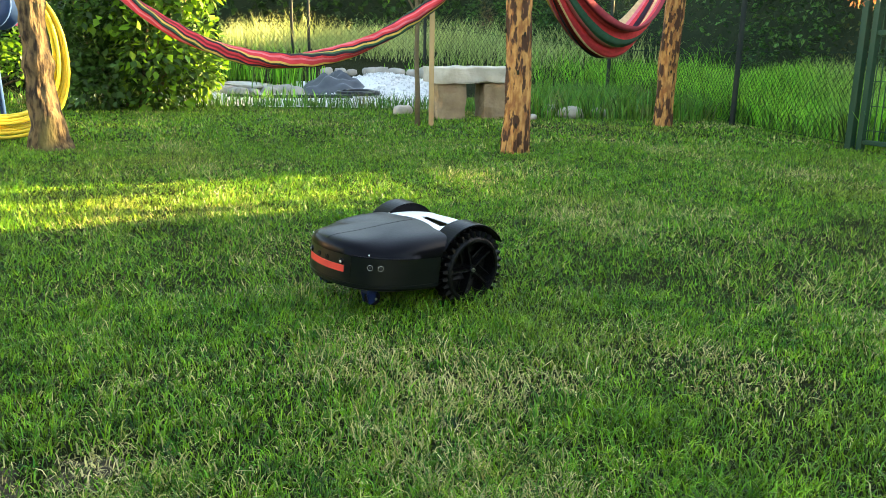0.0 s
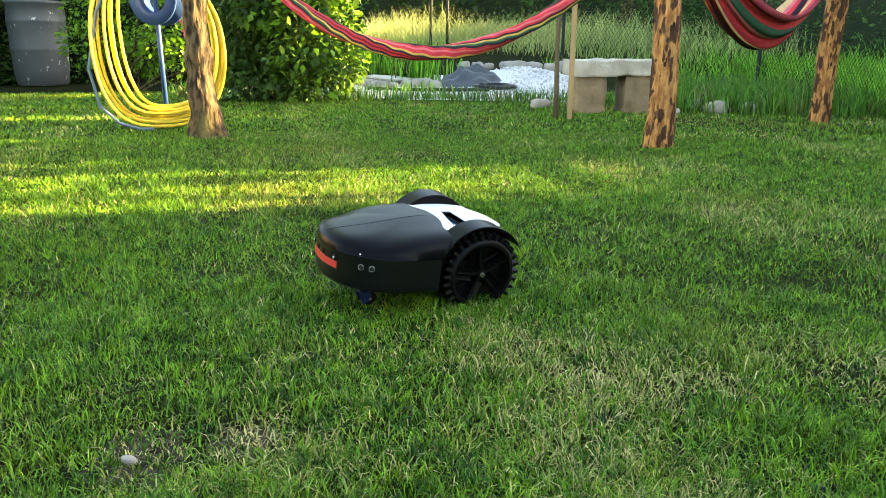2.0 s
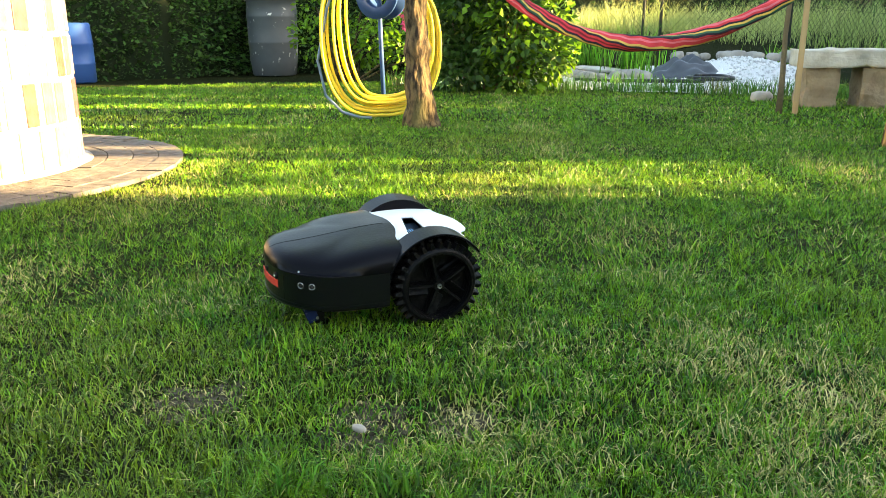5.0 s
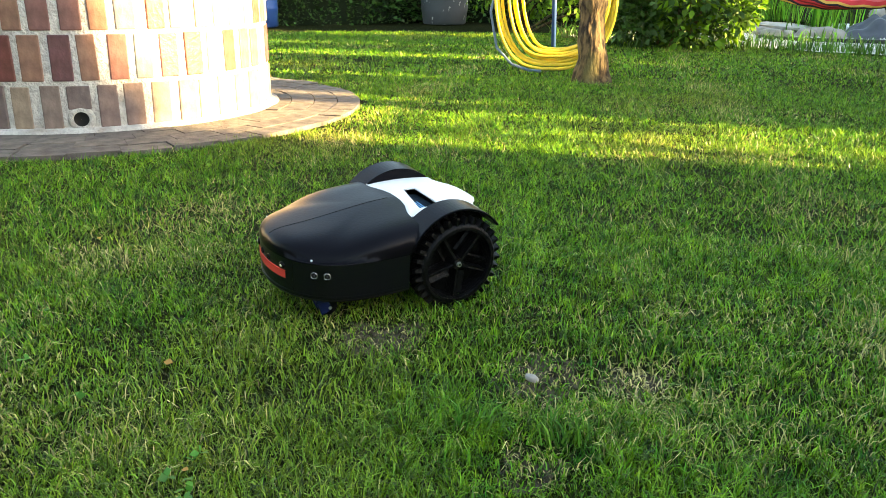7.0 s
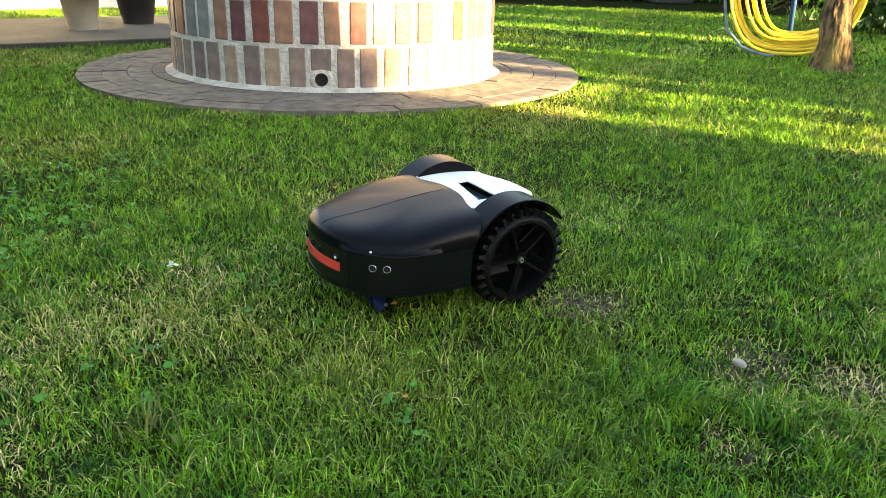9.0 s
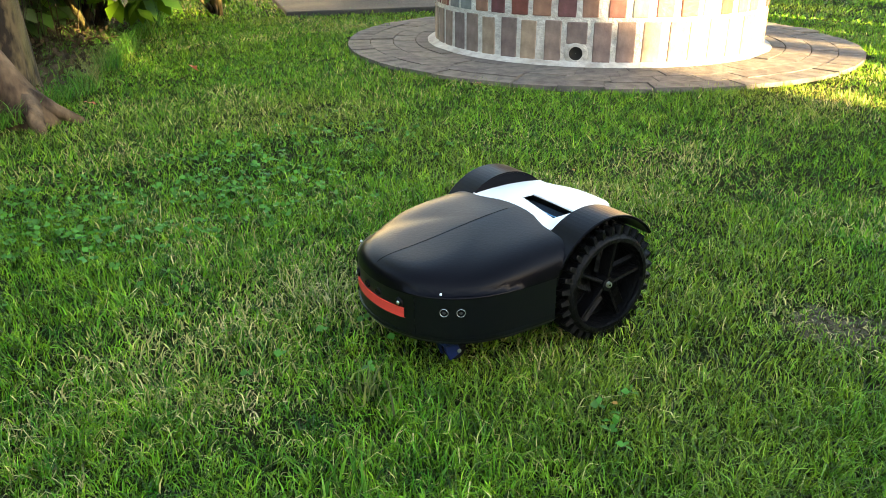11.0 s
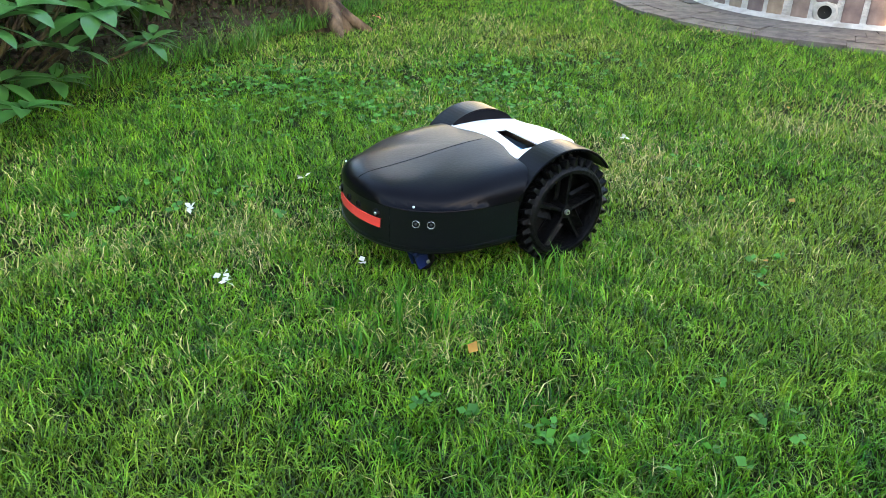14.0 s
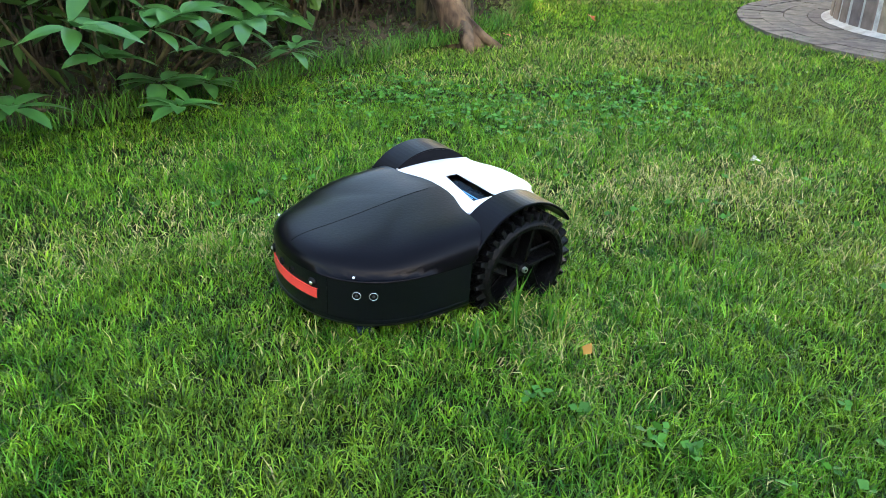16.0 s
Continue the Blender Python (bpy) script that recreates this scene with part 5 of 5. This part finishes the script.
def hood_mesh():
    rows = []
    half = [(x, 0.2) for x in (0.066, 0.08, 0.094, 0.108, 0.122, 0.136)] + [(0.14 + 0.272 * math.sin(math.pi / 2 * k / 44), half_width(0.14 + 0.272 * math.sin(math.pi / 2 * k / 44))) for k in range(1, 45)]
    edge = half + [(x, -w) for x, w in half[::-1][1:]]
    for s in [1.0, 0.995, 0.985, 0.97, 0.955, 0.94, 0.92, 0.9, 0.875, 0.85, 0.82, 0.78, 0.74, 0.7, 0.65, 0.58, 0.5, 0.4, 0.28, 0.14, 0.0]:
        row = []
        for x0, y0 in edge:
            y = y0 * s
            back = hood_rear(y)
            x = 0.14 + (x0 - 0.14) * s if x0 > 0.14 else back + (0.14 - back) * (x0 - 0.066) / 0.074
            z = hood_height(x, y)
            if abs(y) > 0.127:
                x = max(x, math.sqrt(max(0.0, (ARCH_R + 0.0005) ** 2 - (z - AXLE) ** 2)))
            row.append((x, y, z))
        rows.append(row)
    rows.insert(0, [(x, y, HOOD_FOOT - 0.003) for x, y, z in rows[0]])
    return grid_mesh("hood", rows)


def wheel(parent, side):
    """A knobbly wheel: a plain side ring, rows of knobs behind it, five twisted vanes and a hub."""
    w = empty("wheel")
    w.parent = parent
    R, W = 0.1, 0.054
    s = side
    prof = [(0.080, -W / 2), (R + 0.002, -W / 2), (R + 0.004, -W / 2 + 0.006), (R + 0.004, W / 2 - 0.008), (R, W / 2 - 0.002), (R - 0.003, W / 2), (0.0895, W / 2), (0.086, W / 2 - 0.012), (0.084, -W / 2 + 0.004)]
    rows = [[(r * math.cos(a), s * y, r * math.sin(a)) for a in (2 * math.pi * k / 60 for k in range(60))] for r, y in prof]
    hold("tyre", grid_mesh("tyre", rows, True), M["tyre"], w, "black rubber tyre")
    bm = bmesh.new()
    box(bm, -0.0065, -0.0105, R - 0.002, 0.0065, 0.0105, R + 0.0205)
    for v in bm.verts:
        if v.co.z > R:
            v.co.x *= 0.6
            v.co.y *= 0.85
    block = bpy.data.meshes.new("tread_block")
    bm.to_mesh(block)
    bm.free()
    block.materials.append(M["tyre"])
    for k in range(30):
        for j, off in ((-1, 0), (1, 0.5)):
            ob = new("tread_block", block)
            ob.parent = w
            ob.matrix_basis = pose(0, j * 0.0135 - s * 0.002, 0, 0, 360 * (k + off) / 30, 0) @ pose(0, 0, 0, 0, 0, 16 * j)
    bm = bmesh.new()
    bmesh.ops.create_cone(bm, cap_ends=True, segments=40, radius1=0.086, radius2=0.086, depth=0.005, matrix=pose(0, s * -0.02, 0, 90, 0, 0))
    for k in range(5):
        m = pose(0, 0, 0, 0, 72 * k + 20, 0)
        box(bm, -0.0035, min(s * -0.018, s * 0.017), 0.01, 0.0035, max(s * -0.018, s * 0.017), 0.086, 0.0015, m)
        box(bm, -0.019, -0.0025, 0.024, 0.019, 0.0025, 0.085, 0.0015, m @ pose(0.012, s * -0.004, 0, 0, 0, s * 34))
    bmesh.ops.create_cone(bm, cap_ends=True, segments=24, radius1=0.018, radius2=0.014, depth=0.036, matrix=pose(0, s * 0.002, 0, 90 * -s, 0, 0))
    bmesh.ops.create_cone(bm, cap_ends=False, segments=40, radius1=0.0865, radius2=0.0865, depth=0.044, matrix=pose(0, 0, 0, 90, 0, 0))
    part("rim", bm, M["tyre"], w, "black five-spoked rim")
    bm = bmesh.new()
    bmesh.ops.create_cone(bm, cap_ends=True, segments=16, radius1=0.0066, radius2=0.0056, depth=0.006, matrix=pose(0, s * 0.0225, 0, 90 * -s, 0, 0))
    bolt = part("hub_bolt", bm, M["steel"], w, "bright steel hub bolt")
    bm = bmesh.new()
    bmesh.ops.create_cone(bm, cap_ends=True, segments=6, radius1=0.0026, radius2=0.0026, depth=0.001, matrix=pose(0, s * 0.0258, 0, 90 * -s, 0, 0))
    part("bolt_socket", bm, M["tyre"], bolt, "dark hexagon socket")
    return w


def robot_mower():
    top = empty("robot_mower")
    tagged(top, "black robot lawn mower with white rear panel and red strip", "robot mower")
    # lower tray and side band
    hold("tray", grid_mesh("tray", ring_rows([(0.80, 0.053), (0.93, 0.056), (0.985, 0.062), (1.0, 0.069), (1.0, 0.0755), (0.985, 0.0768)]), True, True), M["band"], top, "black bottom tray")
    hold("side_band", grid_mesh("side_band", ring_rows([(0.985, 0.0765), (0.997, 0.0768), (0.997, 0.112), (0.997, 0.154), (0.97, 0.1545)]), True, True), M["band"], top, "matt black side band", False)
    hold("hood", hood_mesh(), M["shell"], top, "satin black domed hood", True)
    # joint line along the hood's middle, and the upright joints of the band
    line = [(x, 0.0, hood_height(x, 0) + 0.0001) for x in np.linspace(0.09, 0.4, 50)]
    pipe("hood_joint", line, 0.0006, M["tyre"], top, 6)
    for s in (1, -1):
        bm = bmesh.new()
        box(bm, -0.0008, -0.0008, 0.078, 0.0008, 0.0008, 0.154)
        part("band_joint", bm, M["tyre"], top, at=pose(nose(0.105) - 0.001, s * 0.105, 0))
    # red strip along the nose
    n = 32
    rows = [[], [], [], []]
    for k in range(n + 1):
        y = -0.087 + 0.174 * k / n
        x = nose(y)
        rows[0].append((x - 0.004, y, 0.1035))
        rows[1].append((x + 0.0015, y, 0.104))
        rows[2].append((x + 0.0015, y, 0.123))
        rows[3].append((x - 0.004, y, 0.1235))
    hold("red_strip", grid_mesh("red_strip", rows), M["red"], top, "bright red strip", False)

    def on_band(y, z, out=0.0):
        """A pose on the band's face at y, its x axis pointing out."""
        a = abs(y)
        slope = (nose(a + 0.002) - nose(a - 0.002)) / 0.004 if a > 0.004 else 0
        yaw = math.degrees(math.atan2(-slope, 1))
        return pose(nose(a), y, z, 0, 0, yaw if y > 0 else -yaw) @ pose(out, 0, 0)

    def sensor(y, z, r, name, label, metal="steel"):
        m = on_band(y, z)
        bm = bmesh.new()
        bmesh.ops.create_cone(bm, cap_ends=True, segments=24, radius1=r * 1.18, radius2=r * 1.1, depth=0.004, matrix=m @ pose(-0.0005, 0, 0, 0, 90, 0))
        s = part(name, bm, M["tyre"], top, label)
        hold("sensor_ring", grid_mesh("sensor_ring", [[tuple(m @ Vector((0.0015 + dx, (r + dr) * math.cos(a), (r + dr) * math.sin(a)))) for a in (2 * math.pi * k / 28 for k in range(28))] for dr, dx in ((-0.0005, 0), (0.0, 0.0007), (0.0005, 0))], True), M[metal], s, "thin ring")
        bm = bmesh.new()
        bmesh.ops.create_uvsphere(bm, u_segments=12, v_segments=8, radius=r * 0.5, matrix=m @ pose(0.0008, 0, 0) @ Matrix.Diagonal((0.35, 1, 1, 1)))
        part("sensor_core", bm, M["sensor_mesh"] if metal == "steel" else M["tyre"], s, "", True)

    for s in (1, -1):
        sensor(s * 0.15, 0.128, 0.0074, "distance_sensor", "round ultrasonic sensor with silver ring")
        sensor(s * 0.168, 0.128, 0.0074, "distance_sensor", "round ultrasonic sensor with silver ring")
        m = on_band(s * 0.076, 0.133)
        bm = bmesh.new()
        bmesh.ops.create_uvsphere(bm, u_segments=16, v_segments=10, radius=0.0092, matrix=m @ Matrix.Diagonal((0.5, 1, 1, 1)))
        lamp = part("headlight", bm, M["tyre"], top, "small round lamp in a black bezel", True)
        bm = bmesh.new()
        bmesh.ops.create_uvsphere(bm, u_segments=12, v_segments=8, radius=0.0046, matrix=m @ pose(0.0018, 0, 0))
        part("lamp_glass", bm, M["steel"], lamp, "", True)
        bm = bmesh.new()
        bmesh.ops.create_uvsphere(bm, u_segments=10, v_segments=8, radius=0.0027, matrix=on_band(s * 0.146, 0.163, -0.0014))
        part("hood_screw", bm, M["white"], top, "white screw head", True)
        sensor(s * 0.02, 0.134, 0.0066, "front_sensor", "black round sensor", "tyre")
        bm = bmesh.new()
        bmesh.ops.create_uvsphere(bm, u_segments=8, v_segments=6, radius=0.0026, matrix=pose(0.087, s * 0.1245, 0.2135))
        part("panel_screw", bm, M["steel"], top, "", True)
        # wheel arch: a curved shell round the wheel, closed on its inner side
        arch = []
        for a in [radians(-12 + k * 4) for k in range(40)]:
            c, q, r = math.cos(a), math.sin(a), ARCH_R
            arch.append([(r * c, s * 0.127, AXLE + r * q), (r * c, s * 0.1965, AXLE + r * q), ((r - 0.001) * c, s * 0.1985, AXLE + (r - 0.001) * q), ((r - 0.005) * c, s * 0.1985, AXLE + (r - 0.005) * q), ((r - 0.006) * c, s * 0.1965, AXLE + (r - 0.006) * q), ((r - 0.006) * c, s * 0.127, AXLE + (r - 0.006) * q)])
        hold("wheel_arch", grid_mesh("wheel_arch", arch, True, True), M["shell"], top, "black curved wheel arch")
        bm = bmesh.new()
        fan = [bm.verts.new((0.138 * math.cos(a), s * 0.131, AXLE + 0.138 * math.sin(a))) for a in [radians(-12 + k * 4) for k in range(40)]]
        fan += [bm.verts.new((-0.1, s * 0.131, 0.06)), bm.verts.new((0.12, s * 0.131, 0.06))]
        bm.faces.new(fan)
        out = bmesh.ops.extrude_face_region(bm, geom=bm.faces[:])
        for v in [g for g in out["geom"] if isinstance(g, bmesh.types.BMVert)]:
            v.co.y -= s * 0.0045
        bmesh.ops.recalc_face_normals(bm, faces=bm.faces)
        part("arch_wall", bm, M["shell"], top, "black inner wheel wall")
    # white rear panel between the arches, with a window for the display
    def panel_z(x):
        return 0.2125 - 0.7 * (x - 0.02) ** 2

    def front(y):
        return hood_rear(y) - 0.001

    def rear(y):
        return -0.1 + 0.006 * math.exp(-((abs(y) - 0.095) / 0.016) ** 2) - 0.042 * math.exp(-(y / 0.082) ** 4)
    ys = [-0.1262, -0.106, -0.085, -0.066, -0.045, -0.022, 0.0, 0.022, 0.045, 0.066, 0.0865, 0.106, 0.1262]
    bm = bmesh.new()
    verts = {}
    for j, y in enumerate(ys):
        wf = 0.0205 + (0.0475 - 0.0205) * (y + 0.045) / 0.1315
        knots = [(0, front(y)), (3, min(wf, front(y) - 0.012)), (7, -0.012), (12, rear(y))]
        for i in range(13):
            x = float(np.interp(i, [k for k, _ in knots], [v for _, v in knots]))
            verts[i, j] = bm.verts.new((x, y, panel_z(x) - 0.05 * abs(y) ** 2))
    for i in range(12):
        for j in range(12):
            if 3 <= i < 7 and 4 <= j < 10:
                continue
            bm.faces.new((verts[i, j], verts[i + 1, j], verts[i + 1, j + 1], verts[i, j + 1]))
    out = bmesh.ops.extrude_face_region(bm, geom=bm.faces[:])
    for v in [g for g in out["geom"] if isinstance(g, bmesh.types.BMVert)]:
        v.co.z += 0.0035
    bmesh.ops.recalc_face_normals(bm, faces=bm.faces)
    part("rear_panel", bm, M["white"], top, "white bowed rear panel with a cut-out")
    bm = bmesh.new()
    box(bm, -0.098, -0.125, 0.15, 0.064, 0.125, 0.193, 0.004)
    part("rear_body", bm, M["band"], top, "black body under the rear panel")
    bm = bmesh.new()
    box(bm, -0.02, -0.055, 0.1905, 0.05, 0.097, 0.1955, 0.001)
    scr = part("display", bm, M["screen"], top, "dark recessed display")
    bm = bmesh.new()
    for k in range(5):
        box(bm, 0.006 + k * 0.007, 0.002 + 0.004 * (k % 3), 0.1953, 0.0095 + k * 0.007, 0.052 - 0.007 * (k % 2), 0.1962)
    part("display_marks", bm, M["cyan"], scr, "blue marks on the display")
    # swivel castors under the nose
    for s in (1, -1):
        bm = bmesh.new()
        for o in (-0.014, 0.014):
            box(bm, -0.014, o - 0.003, 0.012, 0.014, o + 0.003, 0.045, 0.002, pose(0, 0, 0, 0, 22, 0))
        box(bm, -0.004, -0.018, 0.038, 0.03, 0.018, 0.056, 0.003)
        c = part("castor", bm, M["casterblue"], top, "blue plastic castor fork", at=pose(0.31, s * 0.115, 0.004))
        bm = bmesh.new()
        bmesh.ops.create_cone(bm, cap_ends=True, segments=24, radius1=0.021, radius2=0.021, depth=0.02, matrix=pose(-0.002, 0, 0.022, 90, 0, 0))
        part("castor_wheel", bm, M["tyre"], c, "small black wheel")
        bm = bmesh.new()
        bmesh.ops.create_cone(bm, cap_ends=True, segments=12, radius1=0.004, radius2=0.004, depth=0.038, matrix=pose(-0.002, 0, 0.022, 90, 0, 0))
        part("castor_bolt", bm, M["steel"], c)
    wheels = [wheel(top, s) for s in (1, -1)]
    return top, wheels


mower, mower_wheels = robot_mower()

# seconds, x, y, z, lean, pitch, heading
DRIVE = [
    (0, -0.204, 2.472, 0.001, -3.0, -4.5, 225.6),
    (0.5, -0.291, 2.431, 0.001, -2.9, -3.2, 225.4),
    (1, -0.383, 2.387, 0.002, -4.2, -2.2, 225.1),
    (1.5, -0.481, 2.340, 0.003, -5.6, -3.8, 223.5),
    (2, -0.576, 2.293, 0.006, -6.3, -3.8, 222.3),
    (2.5, -0.677, 2.240, 0.008, -7.4, -2.6, 220.5),
    (3, -0.781, 2.184, 0.010, -8.2, -2.4, 219.4),
    (3.5, -0.887, 2.125, 0.010, -8.6, -1.4, 218.9),
    (5.8, -1.288, 1.655, 0.019, -3.5, 0.3, 240.9),
    (6, -1.313, 1.611, 0.023, -3.6, 0.8, 243.1),
    (6.5, -1.371, 1.495, 0.026, -4.6, 2.7, 247.3),
    (7, -1.413, 1.386, 0.024, -5.7, 1.7, 251.1),
    (7.5, -1.462, 1.272, 0.019, -5.0, 1.9, 255.2),
    (8, -1.504, 1.154, 0.010, -4.0, 1.3, 259.7),
    (10.3, -1.538, 0.668, 0.011, -2.0, -1.4, 279.5),
    (10.5, -1.534, 0.622, 0.014, -1.5, -0.5, 281.9),
    (11, -1.517, 0.515, 0.019, -0.4, 1.1, 287.4),
    (11.5, -1.494, 0.418, 0.019, -0.5, 0.3, 292.1),
    (12, -1.462, 0.305, 0.011, 0.3, -0.2, 295.8),
    (12.5, -1.422, 0.210, 0.008, -0.7, -1.1, 297.8),
    (13, -1.382, 0.114, 0.004, 0.4, -2.9, 300.2),
    (13.5, -1.336, 0.011, 0.002, 0.8, -1.5, 302.7),
    (14, -1.292, -0.079, 0.005, -0.6, -0.8, 304.5),
    (14.5, -1.239, -0.172, 0.002, -2.3, 0.7, 307.2),
    (15, -1.179, -0.272, -0.006, -2.2, 0.1, 310.3),
    (15.5, -1.115, -0.355, -0.007, -3.1, 0.6, 314.1),
    (16, -1.042, -0.449, -0.015, -3.6, 0.5, 316.7),
]


def motions():
    walk(mower, [(t, pose(x, y, z, lean, pitch, head)) for t, x, y, z, lean, pitch, head in DRIVE])
    turns, rows = [0.0, 0.0], [[], []]
    last = None
    for t in np.arange(0, 16.01, 0.4):
        x, y, h = (float(np.interp(t, [r[0] for r in DRIVE], [r[k] for r in DRIVE])) for k in (1, 2, 6))
        for k, s in ((0, 1), (1, -1)):
            a = radians(h)
            p = (x - s * WHEEL_Y * math.sin(a), y + s * WHEEL_Y * math.cos(a))
            if last is not None:
                q, la = last[k]
                turns[k] += ((p[0] - q[0]) * math.cos(a) + (p[1] - q[1]) * math.sin(a)) / 0.112
            rows[k].append((float(t), pose(0, s * WHEEL_Y, AXLE) @ Matrix.Rotation(turns[k], 4, "Y")))
        last = [((x - s * WHEEL_Y * math.sin(radians(h)), y + s * WHEEL_Y * math.cos(radians(h))), h) for s in (1, -1)]
    for k in (0, 1):
        walk(mower_wheels[k], rows[k])


motions()
